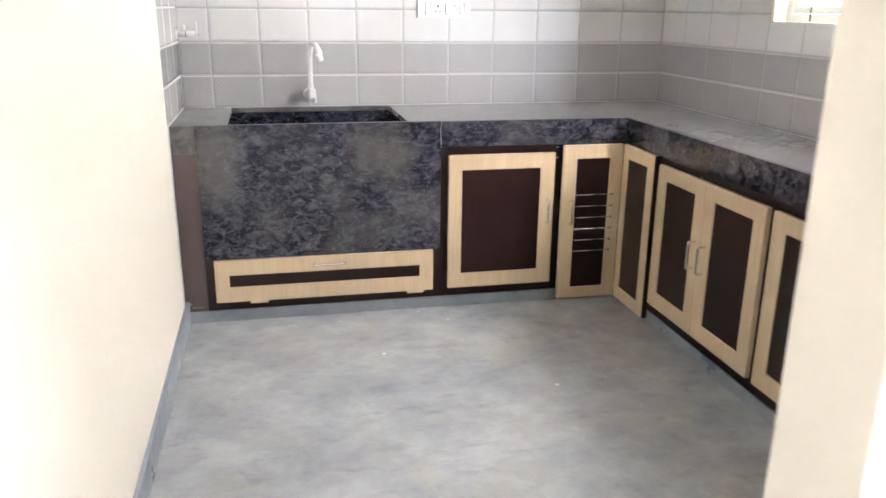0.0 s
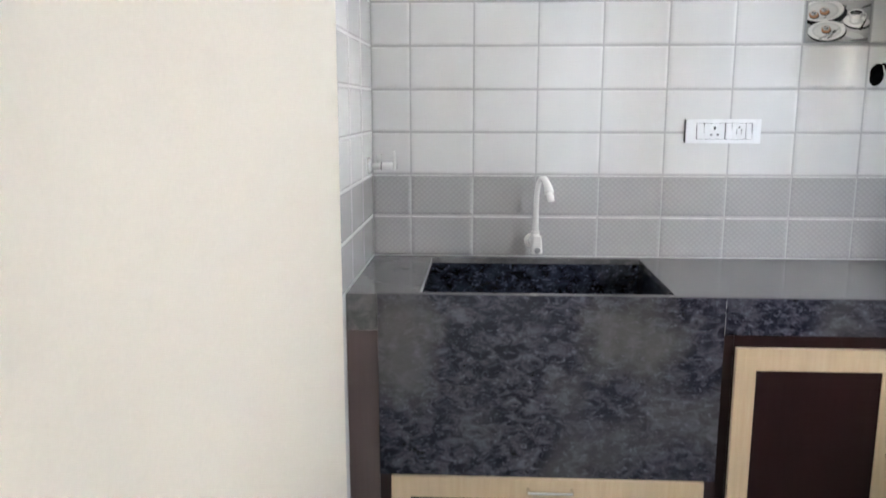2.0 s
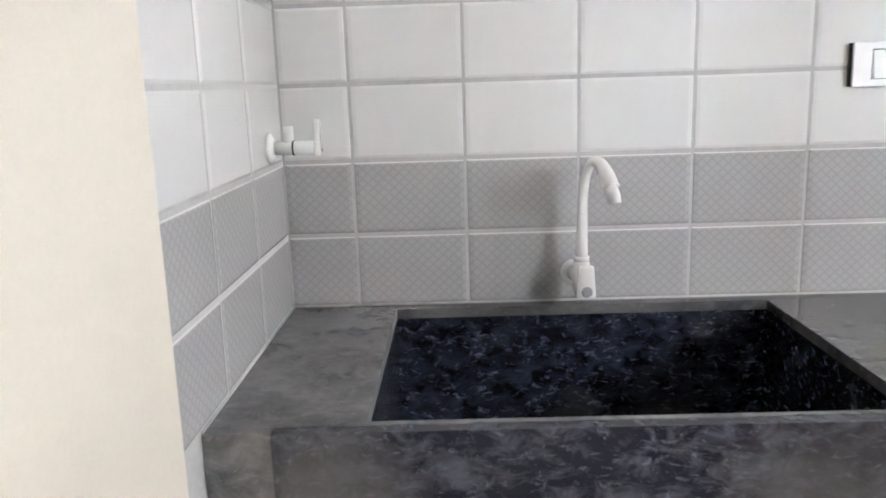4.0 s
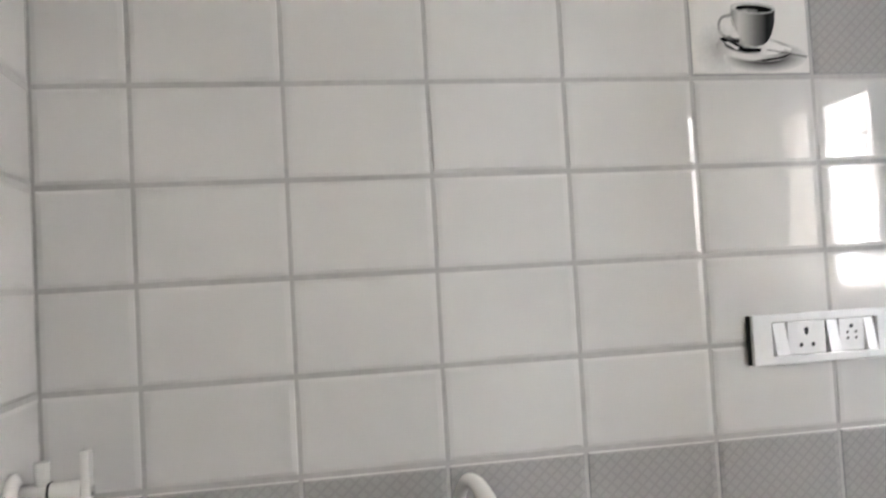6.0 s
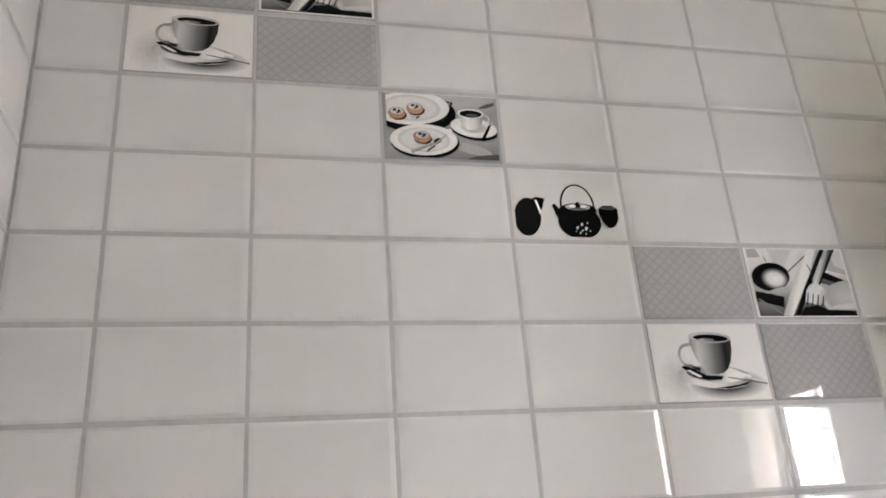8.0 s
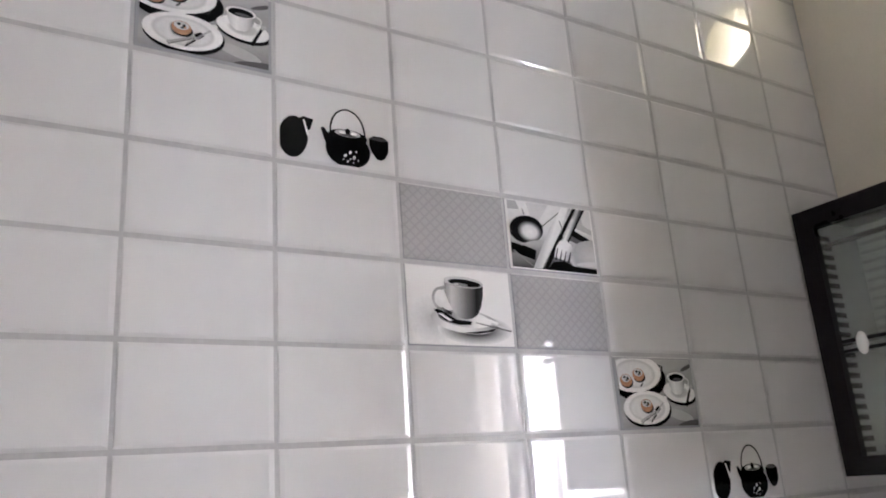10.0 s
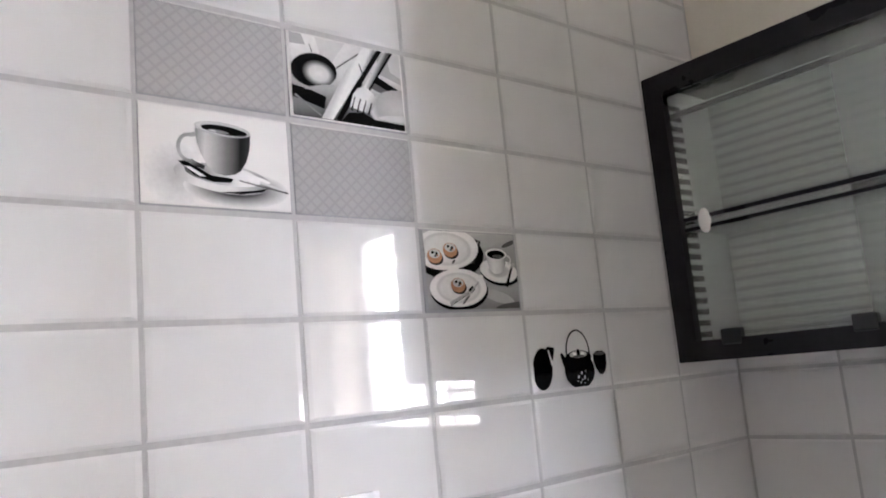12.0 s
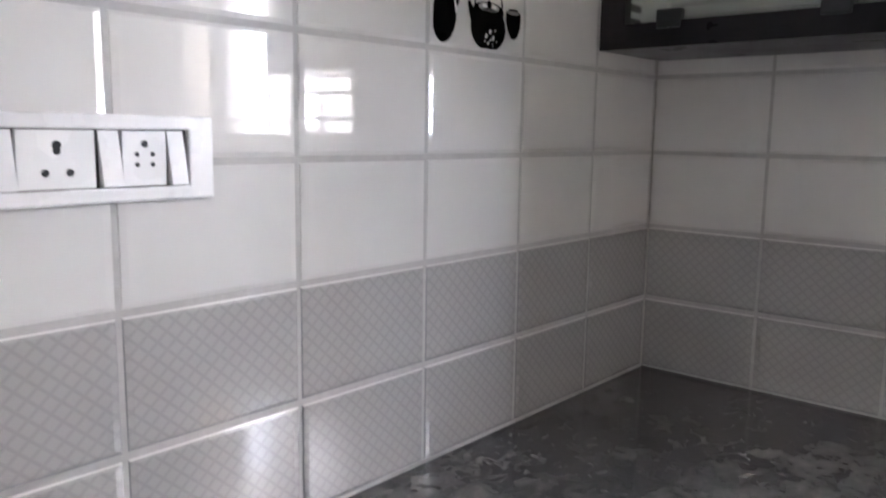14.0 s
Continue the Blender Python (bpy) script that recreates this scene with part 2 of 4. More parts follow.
CAP = material("grey_cap", (0.30, 0.30, 0.31), 0.35, 0.3, var=0.05)
BLACK = material("black_plastic", (0.012, 0.012, 0.013), 0.4, var=0.1)
ALU = material("black_aluminium", (0.014, 0.011, 0.014), 0.3, var=0.15, bump=0.03, spec=0.2)
INTERIOR = material("cabinet_lining", (0.72, 0.75, 0.70), 0.4, var=0.05, scale=4)
RIB = material("cabinet_rib", (0.50, 0.53, 0.50), 0.45, var=0.08, scale=5)
FRAME = material("window_paint", (0.78, 0.77, 0.74), 0.4, var=0.04)
STEEL = material("grille_steel", (0.35, 0.34, 0.33), 0.45, 0.3, var=0.1)
INK = [material("print_" + n, (v, v * 0.985, v * 0.97), 0.06, var=0.05, scale=20, spec=0.2) for n, v in
       (("black", 0.003), ("charcoal", 0.025), ("dark", 0.11), ("mid", 0.26), ("silver", 0.45), ("pale", 0.64), ("white", 0.85))]


def shaded_ink(name, stops, p, q, radial=None):
    """Ink that runs from tone to tone along p-q on the tile's face (or outwards from p, over the half axes in radial). stops: (share, tone)."""
    m, nt, pr = bare(name, 0.06, 0.2)
    co = nt.nodes.new("ShaderNodeTexCoord")
    sub = nt.nodes.new("ShaderNodeVectorMath")
    sub.operation = "SUBTRACT"
    sub.inputs[1].default_value = (p[0], 0, p[1])
    nt.links.new(co.outputs["Object"], sub.inputs[0])
    v = nt.nodes.new("ShaderNodeVectorMath")
    if radial:
        v.operation = "MULTIPLY"
        v.inputs[1].default_value = (1 / radial[0], 0, 1 / radial[1])
        nt.links.new(sub.outputs[0], v.inputs[0])
        w = nt.nodes.new("ShaderNodeVectorMath")
        w.operation = "LENGTH"
        nt.links.new(v.outputs[0], w.inputs[0])
        share = w.outputs["Value"]
    else:
        d = (q[0] - p[0], q[1] - p[1])
        k = d[0] ** 2 + d[1] ** 2
        v.operation = "DOT_PRODUCT"
        v.inputs[1].default_value = (d[0] / k, 0, d[1] / k)
        nt.links.new(sub.outputs[0], v.inputs[0])
        share = v.outputs["Value"]
    r = nt.nodes.new("ShaderNodeValToRGB")
    e = r.color_ramp.elements
    e[0].position, e[1].position = stops[0][0], stops[-1][0]
    for i, (pos, tone) in enumerate(stops):
        el = e[0] if i == 0 else e[len(e) - 1] if i == len(stops) - 1 else e.new(pos)
        el.color = (tone, tone * 0.985, tone * 0.965, 1)
    nt.links.new(share, r.inputs[0])
    grain = nt.nodes.new("ShaderNodeVectorMath")
    grain.operation = "SCALE"
    g = nt.nodes.new("ShaderNodeMapRange")
    g.inputs["To Min"].default_value, g.inputs["To Max"].default_value = 0.86, 1.14
    nt.links.new(noise_of(nt, 140, 4, 0.7), g.inputs[0])
    nt.links.new(r.outputs[0], grain.inputs[0])
    nt.links.new(g.outputs[0], grain.inputs["Scale"])
    nt.links.new(grain.outputs[0], pr.inputs["Base Color"])
    return m


FACADE, fnt, fp = bare("neighbour_wall_daylight_glow", 0.8)
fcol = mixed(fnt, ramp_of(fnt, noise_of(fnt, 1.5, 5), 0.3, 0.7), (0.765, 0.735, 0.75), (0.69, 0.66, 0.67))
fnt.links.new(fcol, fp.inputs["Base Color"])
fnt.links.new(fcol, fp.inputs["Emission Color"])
# emission stands in for daylight, raised with height to brighten the lower room
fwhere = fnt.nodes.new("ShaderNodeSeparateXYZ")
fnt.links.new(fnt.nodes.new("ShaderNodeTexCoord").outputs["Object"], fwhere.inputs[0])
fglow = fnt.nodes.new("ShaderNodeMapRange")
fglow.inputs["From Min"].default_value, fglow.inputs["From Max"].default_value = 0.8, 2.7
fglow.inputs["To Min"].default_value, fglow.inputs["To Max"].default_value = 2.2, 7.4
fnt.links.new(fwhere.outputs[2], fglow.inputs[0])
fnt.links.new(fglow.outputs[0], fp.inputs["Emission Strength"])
TART = material("print_tart", (0.50, 0.27, 0.16), 0.12, var=0.15, scale=90)

glass, gnt, gp = bare("tinted_glass", 0.03)
gp.inputs["Base Color"].default_value = (0.52, 0.57, 0.53, 1)
gp.inputs["Alpha"].default_value = 0.27
PANE, pnt, pp = bare("clear_glass", 0.02)
pp.inputs["Base Color"].default_value = (0.9, 0.95, 0.93, 1)
pp.inputs["Alpha"].default_value = 0.12

# ---- mesh helpers ----
ORG = {}


def box(x0, x1, y0, y1, z0, z1, bevel=0.0, bm=None):
    bm = bm or bmesh.new()
    m = Matrix.Translation(((x0 + x1) / 2, (y0 + y1) / 2, (z0 + z1) / 2)) @ Matrix.Diagonal((abs(x1 - x0), abs(y1 - y0), abs(z1 - z0), 1))
    made = bmesh.ops.create_cube(bm, size=1, matrix=m)
    if bevel:
        edges = {e for v in made["verts"] for e in v.link_edges}
        bmesh.ops.bevel(bm, geom=list(edges), offset=bevel, segments=2, affect="EDGES", profile=0.6)
    return bm


def ring(outer, inner, d0, d1, put, bevel=0.0012):
    """A rectangular frame in one piece. outer, inner: (u0, u1, v0, v1); d0, d1: front and back; put maps (u, v, d) into the room."""
    bm = bmesh.new()
    loops = []
    for d in (d0, d1):
        for u0, u1, v0, v1 in (outer, inner):
            loops.append([bm.verts.new(put(u, v, d)) for u, v in ((u0, v0), (u1, v0), (u1, v1), (u0, v1))])
    of, nf, ob, nb = loops
    for k in range(4):
        j = (k + 1) % 4
        for p, q in ((of, nf), (nf, nb), (nb, ob), (ob, of)):
            bm.faces.new((p[k], p[j], q[j], q[k]))
    bmesh.ops.recalc_face_normals(bm, faces=bm.faces)
    if bevel:
        sharp = [e for e in bm.edges if len(e.link_faces) == 2 and e.calc_face_angle(0) > 0.5]
        bmesh.ops.bevel(bm, geom=sharp, offset=bevel, segments=2, affect="EDGES", profile=0.6)
    return bm


def tube(points, radii, sides=16, caps=True, bm=None):
    """A round bar swept along points."""
    bm = bm or bmesh.new()
    pts = [Vector(p) for p in points]
    if not hasattr(radii, "__len__"):
        radii = [radii] * len(pts)
    rings, up = [], None
    for i, p in enumerate(pts):
        way = (pts[min(i + 1, len(pts) - 1)] - pts[max(i - 1, 0)]).normalized()
        if up is None:
            up = way.orthogonal().normalized()
        up = (up - way * up.dot(way)).normalized()
        side = way.cross(up)
        rings.append([bm.verts.new(p + radii[i] * (math.cos(a) * up + math.sin(a) * side)) for a in (2 * math.pi * k / sides for k in range(sides))])
    for r, s in zip(rings, rings[1:]):
        for k in range(sides):
            bm.faces.new((r[k], r[(k + 1) % sides], s[(k + 1) % sides], s[k]))
    if caps:
        bm.faces.new(list(reversed(rings[0])))
        bm.faces.new(rings[-1])
    bmesh.ops.recalc_face_normals(bm, faces=bm.faces)
    for f in bm.faces:
        f.smooth = len(f.verts) == 4
    return bm


def smooth_path(points, n=8):
    """Points of a soft curve through the given ones."""
    p = [Vector(q) for q in points]
    p = [2 * p[0] - p[1]] + p + [2 * p[-1] - p[-2]]
    out = []
    for a, b, c, d in zip(p, p[1:], p[2:], p[3:]):
        for k in range(n):
            t = k / n
            out.append(0.5 * (2 * b + (c - a) * t + (2 * a - 5 * b + 4 * c - d) * t * t + (3 * b - a - 3 * c + d) * t ** 3))
    return out + [p[-2]]


def finish(name, bm, mat):
    me = bpy.data.meshes.new(name)
    bm.to_mesh(me)
    bm.free()
    me.materials.append(mat)
    return me


def structure(name, bm, mat, label, category):
    ob = new(name, finish(name, bm, mat))
    ORG[ob] = Vector()
    return tagged(ob, label, category, kind="structure")


def thing(name, base, label, category, group=""):
    ob = new(name)
    ob.location = base
    ob.empty_display_size = 0.05
    ORG[ob] = Vector(base)
    return tagged(ob, label, category, group)


def part(name, bm, mat, parent, label=""):
    """A mesh, given in the room's metres, under a thing or a part."""
    bm.transform(Matrix.Translation(-ORG[parent]))
    ob = new(name, finish(name, bm, mat))
    ob.parent = parent
    ORG[ob] = ORG[parent]
    return tagged(ob, label)


# ---- walls, floor, ceiling ----
structure("floor", box(-0.3, 3.9, -7.2, 0.3, -0.12, 0.0), FLOOR, "polished grey-green marble floor with cloudy veining", "floor")
structure("ceiling", box(-0.3, 3.9, -7.2, 0.3, H, H + 0.15), CEIL, "plain white painted ceiling", "ceiling")
wall_back = structure("wall_back", box(-T, W + T, 0.0010, T, 0, H), GROUT, "sink wall in white bevelled ceramic tiles with grout", "wall")
wall_left = structure("wall_left", box(-T, 0.004, -7.0, -0.676, 0, H), CREAM, "plain cream painted wall beside the sink", "wall")
wall_left_tiled = structure("wall_left_tiled", box(-T, -0.0010, -0.676, 0.0010, 0, H), GROUT, "tiled return wall beside the sink", "wall")


def right_wall():
    y0, y1, z0, z1 = WIN
    vy, vz, vr = VENT
    bm = bmesh.new()
    a, b = W + 0.0031, W + T
    hy0, hy1, hz0, hz1 = vy - 0.16, vy + 0.16, vz - 0.16, vz + 0.16
    box(a, b, -3.2, y0, 0, H, bm=bm)
    box(a, b, y0, y1, 0, z0, bm=bm)
    box(a, b, y0, y1, z1, H, bm=bm)
    box(a, b, y1, hy0, 0, H, bm=bm)
    box(a, b, hy0, hy1, 0, hz0, bm=bm)
    box(a, b, hy0, hy1, hz1, H, bm=bm)
    box(a, b, hy1, 0.0010, 0, H, bm=bm)
    n = 32
    loops = []
    for x in (a, b):
        inner, outer = [], []
        for k in range(n):
            t = 2 * math.pi * k / n
            c, s = math.cos(t), math.sin(t)
            q = 0.16 / max(abs(c), abs(s))
            inner.append(bm.verts.new((x, vy + vr * c, vz + vr * s)))
            outer.append(bm.verts.new((x, vy + q * c, vz + q * s)))
        loops.append((inner, outer))
    for k in range(n):
        j = (k + 1) % n
        for i, o in loops:
            bm.faces.new((i[k], i[j], o[j], o[k]))
        bm.faces.new((loops[0][0][k], loops[1][0][k], loops[1][0][j], loops[0][0][j]))
    bmesh.ops.recalc_face_normals(bm, faces=bm.faces)
    return bm


wall_right_tiled = structure("wall_right_tiled", box(W + 0.0010, W + 0.0026, -2.482, -0.0005, C - 0.01, 1.26), GROUT, "tiled splashback of the side wall", "wall")
box_top = structure("wall_right_tiled_upper", box(W + 0.0010, W + 0.0026, -0.907, -0.0005, 1.2605, 1.54), GROUT, "tiled splashback under the wall cabinet", "wall")
wall_right = structure("wall_right", right_wall(), CREAM, "cream painted wall with a small window and a round vent hole", "wall")
# the wall with the doorway into the kitchen, and the hall behind it
JX, JY = 0.91, -3.2
bm = box(JX, W + T, JY - 0.13, JY, 0, H, 0.004)
box(0.004, JX, JY - 0.13, JY, 2.25, H, bm=bm)
structure("wall_doorway", bm, CREAM, "cream painted wall with an open doorway", "wall")
bm = box(W + T, W + T + 0.2, -7.0, -5.5, 0, H)
box(W + T, W + T + 0.2, -4.0, JY, 0, H, bm=bm)
box(W + T, W + T + 0.2, -5.5, -4.0, 0, 0.65, bm=bm)
box(W + T, W + T + 0.2, -5.5, -4.0, 2.35, H, bm=bm)
structure("wall_hall_right", bm, CREAM, "cream painted hall wall with a wide window opening", "wall")
structure("wall_hall_rear", box(-T, W + T + 0.2, -7.2, -7.0, 0, H), CREAM, "plain cream painted hall wall", "wall")
structure("skirting_left", box(0.004, 0.018, -7.0, -0.60, 0.0, 0.10, 0.003), SKIRT, "grey marble skirting along the cream wall", "skirting")
structure("skirting_doorway", box(JX, W, JY, JY + 0.014, 0, 0.10, 0.003), SKIRT, "grey marble skirting along the cream wall", "skirting")
structure("skirting_right", box(W - 0.009, W + 0.005, JY + 0.014, -2.52, 0, 0.10, 0.003), SKIRT, "grey marble skirting along the cream wall", "skirting")

# ---- window in the right wall ----
y0, y1, z0, z1 = WIN
window = thing("window_1", (W + 0.08, (y0 + y1) / 2, z0), "white painted two-leaf window with a bar grille", "window")
window["kind"] = "structure"
xa, xb = W + 0.060, W + 0.105
along_y = lambda u, v, d: (d, u, v)
part("window_frame", ring((y0, y1, z0, z1), (y0 + 0.03, y1 - 0.03, z0 + 0.03, z1 - 0.03), xa, xb, along_y, 0.003), FRAME, window)
part("mullion", box(xa, xb, -1.715, -1.685, z0 + 0.03, z1 - 0.03, 0.003), FRAME, window)
for a, b in ((y0 + 0.03, -1.715), (-1.685, y1 - 0.03)):
    bm = ring((a + 0.002, b - 0.002, z0 + 0.032, z1 - 0.032), (a + 0.028, b - 0.028, z0 + 0.06, z1 - 0.07), xa + 0.006, xb - 0.01, along_y, 0.003)
    leaf = part("leaf", bm, FRAME, window)
    g = part("pane", box(xa + 0.016, xa + 0.020, a + 0.026, b - 0.026, z0 + 0.058, z1 - 0.068), PANE, leaf)
    g.visible_shadow = False
k = z0 + 0.10
while k < z1 - 0.05:
    part("grille_bar", tube([(W + 0.030, y0 + 0.004, k), (W + 0.030, y1 - 0.004, k)], 0.005, 8), STEEL, window)
    k += 0.075
for y in (-1.80, -1.54, -1.36, -1.10):
    part("grille_upright", tube([(W + 0.040, y, z0 + 0.004), (W + 0.040, y, z1 - 0.004)], 0.005, 8), STEEL, window)

# wall that glows by itself, set outside the window to light the room
structure("backdrop", box(W + 0.95, W + 1.0, -3.2, 0.3, 0.0, H), FACADE, "pale painted neighbouring house wall, glowing to stand in for daylight", "backdrop")

# ---- worktop, sink ----
SX0, SX1, SY0, SY1 = 0.217, 0.962, -0.574, -0.034   # sink opening
FX = 1.955                                       # front of the right-hand worktop
counter = thing("worktop", (0, 0, C), "dusty grey granite L-shaped kitchen worktop", "worktop")
for x0, x1, ya, yb in ((0.0, SX0, -0.585, 0.0), (SX1, FX, -0.585, 0.0), (SX0, SX1, SY1, 0.0), (SX0, SX1, -0.585, SY0)):
    part("slab", box(x0, x1, ya, yb, C - 0.02, C), TOP, counter)
part("slab", box(FX + 0.018, W, -2.5, 0.0, C - 0.02, C, 0.0), TOP, counter)
part("slab", box(FX, FX + 0.018, -0.585, 0.0, C - 0.02, C), TOP, counter)
part("fascia", box(0.001, 0.093, -0.606, -0.585, 0.73, C, 0.0012), TOP, counter, "short dusty granite fascia strip")
part("fascia", box(1.101, FX + 0.018, -0.606, -0.585, 0.73, C, 0.0012), GRANITE, counter, "mottled blue-grey granite fascia strip")
part("fascia", box(FX - 0.004, FX + 0.018, -2.5, -0.607, 0.73, C, 0.0012), GRANITE, counter, "mottled blue-grey granite fascia strip")

bm = tube([(0.004, -0.0015, C + 0.001), (W - 0.004, -0.0015, C + 0.0005)], 0.0024, 8)
structure("caulk_back", bm, GROUT, "pale caulk line between worktop and tiles", "caulk")
structure("caulk_left", tube([(0.0015, -0.602, C + 0.001), (0.0015, -0.004, C + 0.0005)], 0.0022, 8), GROUT, "pale caulk line between worktop and tiles", "caulk")
structure("caulk_seam", box(1.0996, 1.1009, -0.6085, -0.59, 0.73, C - 0.003), PLASTIC, "pale filled seam beside the apron", "caulk")

sink = thing("sink", (0.6, -0.3, 0.28), "deep granite sink with a tall blue-grey granite apron", "sink")
part("apron", box(0.095, 1.0995, -0.613, -0.592, 0.278, C + 0.002, 0.0012), GRANITE, sink)
D = 0.26
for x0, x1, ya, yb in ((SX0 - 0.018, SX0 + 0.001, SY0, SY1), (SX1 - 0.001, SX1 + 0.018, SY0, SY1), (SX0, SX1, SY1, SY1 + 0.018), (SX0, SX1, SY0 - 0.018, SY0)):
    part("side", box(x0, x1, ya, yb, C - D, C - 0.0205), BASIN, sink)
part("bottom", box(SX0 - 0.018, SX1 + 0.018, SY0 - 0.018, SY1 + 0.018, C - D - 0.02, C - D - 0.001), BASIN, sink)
part("drain", tube([(0.6, -0.29, C - D), (0.6, -0.29, C - D + 0.004)], [0.045, 0.04], 24), CHROME, sink, "chrome drain cover")

# ---- base cabinets ----


def handle(axis, p, q, parent):
    """A chrome bow handle between two points on a door's face; axis: the way it stands off."""
    p, q, a = Vector(p), Vector(q), Vector(axis) * 0.028
    way = (q - p).normalized() * 0.012
    pts = smooth_path([p, p + a * 0.8, p + a + way, q + a - way, q + a * 0.8, q], 5)
    return part("handle", tube(pts, 0.0048, 10), CHROME, parent, "slim chrome bow handle")


def shutter(u0, u1, z0, z1, iu0, iu1, iz0, iz1, plane, axis, parent, name="door"):
    """A maple-framed door with a recessed dark panel. axis 'x': runs along x and faces -y; 'y': runs along y and faces -x."""
    def slab(a, b, c, d, p, q, bev, bm=None):
        return box(a, b, p, q, c, d, bev, bm) if axis == "x" else box(p, q, a, b, c, d, bev, bm)
    f, k = plane, plane + 0.018
    put = (lambda u, v, d: (u, d, v)) if axis == "x" else (lambda u, v, d: (d, u, v))
    bm = ring((u0, u1, z0, z1), (iu0, iu1, iz0, iz1), f, k, put)
    d = part(name, bm, MAPLE, parent)
    part("panel", slab(iu0 - 0.001, iu1 + 0.001, iz0 - 0.001, iz1 + 0.001, f + 0.004, k - 0.001, 0.0), WENGE, d, "dark wenge inset panel")
    return d


def carcass(x0, x1, ya, yb, z0, z1, parent, bm=None):
    return part("body", box(x0, x1, ya, yb, z0, z1, 0.001, bm), WENGE, parent)


cab = thing("sink_cabinet", (0.55, -0.3, 0.05), "dark brown sink cabinet with a low maple drawer", "cabinet")
part("side_panel", box(0.001, 0.094, -0.604, -0.58, 0.052, 0.729, 0.001), BROWN, cab, "plain brown laminate filler panel")
bm = box(0.0945, 1.13, -0.604, -0.58, 0.052, 0.277, 0.001)
box(1.1005, 1.13, -0.604, -0.58, 0.277, 0.729, 0.001, bm)
part("body", bm, WENGE, cab)
drawer = shutter(0.131, 1.066, 0.092, 0.2775, 0.190, 1.006, 0.159, 0.211, -0.624, "x", cab, "drawer")
handle((0, -1, 0), (0.545, -0.624, 0.246), (0.675, -0.624, 0.246), drawer)
for x in (0.27, 0.95):
    part("hinge", box(x, x + 0.075, -0.621, -0.606, 0.080, 0.0915, 0.002), MAPLE, drawer)
part("bracket", box(0.004, 0.03, -0.612, -0.605, 0.085, 0.094, 0.001), CHROME, cab, "small metal corner bracket")
part("bracket", box(0.03, 0.075, -0.609, -0.605, 0.069, 0.073, 0.001), CHROME, cab, "small metal corner bracket")

cab = thing("base_cabinet", (1.37, -0.3, 0.05), "base cabinet with a maple-framed dark door", "cabinet", "base cabinets")
carcass(1.1305, 1.652, -0.604, -0.02, 0.052, 0.7295, cab)
d = shutter(1.134, 1.615, 0.094, 0.696, 1.193, 1.549, 0.161, 0.630, -0.624, "x", cab)
handle((0, -1, 0), (1.583, -0.624, 0.379), (1.583, -0.624, 0.485), d)
for z in (0.715, 0.667):
    part("hinge", box(1.622, 1.634, -0.608, -0.604, z, z + 0.006, 0.001), CHROME, cab)

cab = thing("corner_cabinet", (1.9, -0.4, 0.05), "corner cabinet with a folding maple and dark door", "cabinet", "base cabinets")
bm = box(1.6525, 1.955, -0.60, -0.02, 0.052, 0.7295)
box(1.955, 2.38, -0.938, -0.02, 0.052, 0.7295, bm=bm)
part("body", bm, WENGE, cab)
d = shutter(1.648, 1.928, 0.014, 0.7285, 1.712, 1.868, 0.066, 0.668, -0.640, "x", cab)
handle((0, -1, 0), (1.690, -0.640, 0.374), (1.690, -0.640, 0.479), d)
for i in range(6):
    z = 0.505 - i * 0.0525
    part("rail", tube([(1.713, -0.648, z), (1.884, -0.648, z)], 0.0017, 8), CHROME, d, "thin chrome rail")
    part("rail_clip", box(1.880, 1.888, -0.652, -0.640, z - 0.005, z + 0.005, 0.001), CHROME, d)
shutter(-0.938, -0.642, 0.014, 0.7285, -0.876, -0.690, 0.070, 0.670, 1.929, "y", cab)
part("edge_strip", box(1.929, 1.952, -0.942, -0.9385, 0.014, 0.7285), WENGE, cab)

for i, (a, b) in enumerate(((-1.714, -0.9425), (-2.498, -1.7145))):
    m = (a + b) / 2
    cab = thing("base_cabinet", (2.17, m, 0.05), "base cabinet with two maple-framed dark doors", "cabinet", "base cabinets")
    carcass(1.956, 2.38, a, b, 0.052, 0.7295, cab)
    for u0, u1, hy in ((m + 0.002, b - 0.022, m + 0.035), (a + 0.014, m - 0.002, m - 0.038)):
        d = shutter(u0, u1, 0.098, 0.700, u0 + 0.066, u1 - 0.068, 0.166, 0.642, 1.937, "y", cab)
        handle((-1, 0, 0), (1.937, hy, 0.362), (1.937, hy, 0.466), d)
    for y in (m + 0.06, m - 0.05, m - 0.15):
        part("latch", box(1.950, 1.956, y - 0.006, y + 0.006, 0.705, 0.712, 0.001), CHROME, cab)
structure("plinth_sink", box(0.0, 1.95, -0.606, -0.02, 0.0, 0.05, 0.001), SKIRT, "low grey marble plinth under the cabinets", "plinth")
structure("plinth_right", box(1.953, W, -2.5, -0.607, 0.0, 0.05, 0.001), SKIRT, "low grey marble plinth under the cabinets", "plinth")

# ---- taps ----
tap = thing("sink_tap", (0.58, 0.0, 0.90), "white plastic swan-neck sink tap on the tiled wall", "tap")
part("flange", tube([(0.578, 0.0, 0.902), (0.578, -0.008, 0.902), (0.578, -0.0128, 0.902)], [0.026, 0.026, 0.017], 24), PLASTIC, tap)
part("body", tube([(0.578, -0.0112, 0.902), (0.583, -0.032, 0.902), (0.586, -0.0496, 0.902)], [0.016, 0.016, 0.017], 20), PLASTIC, tap)
part("valve", tube([(0.588, -0.0496, 0.868), (0.588, -0.0496, 0.878), (0.588, -0.0496, 0.93), (0.588, -0.0496, 0.936)], [0.013, 0.0165, 0.0165, 0.013], 20), PLASTIC, tap)
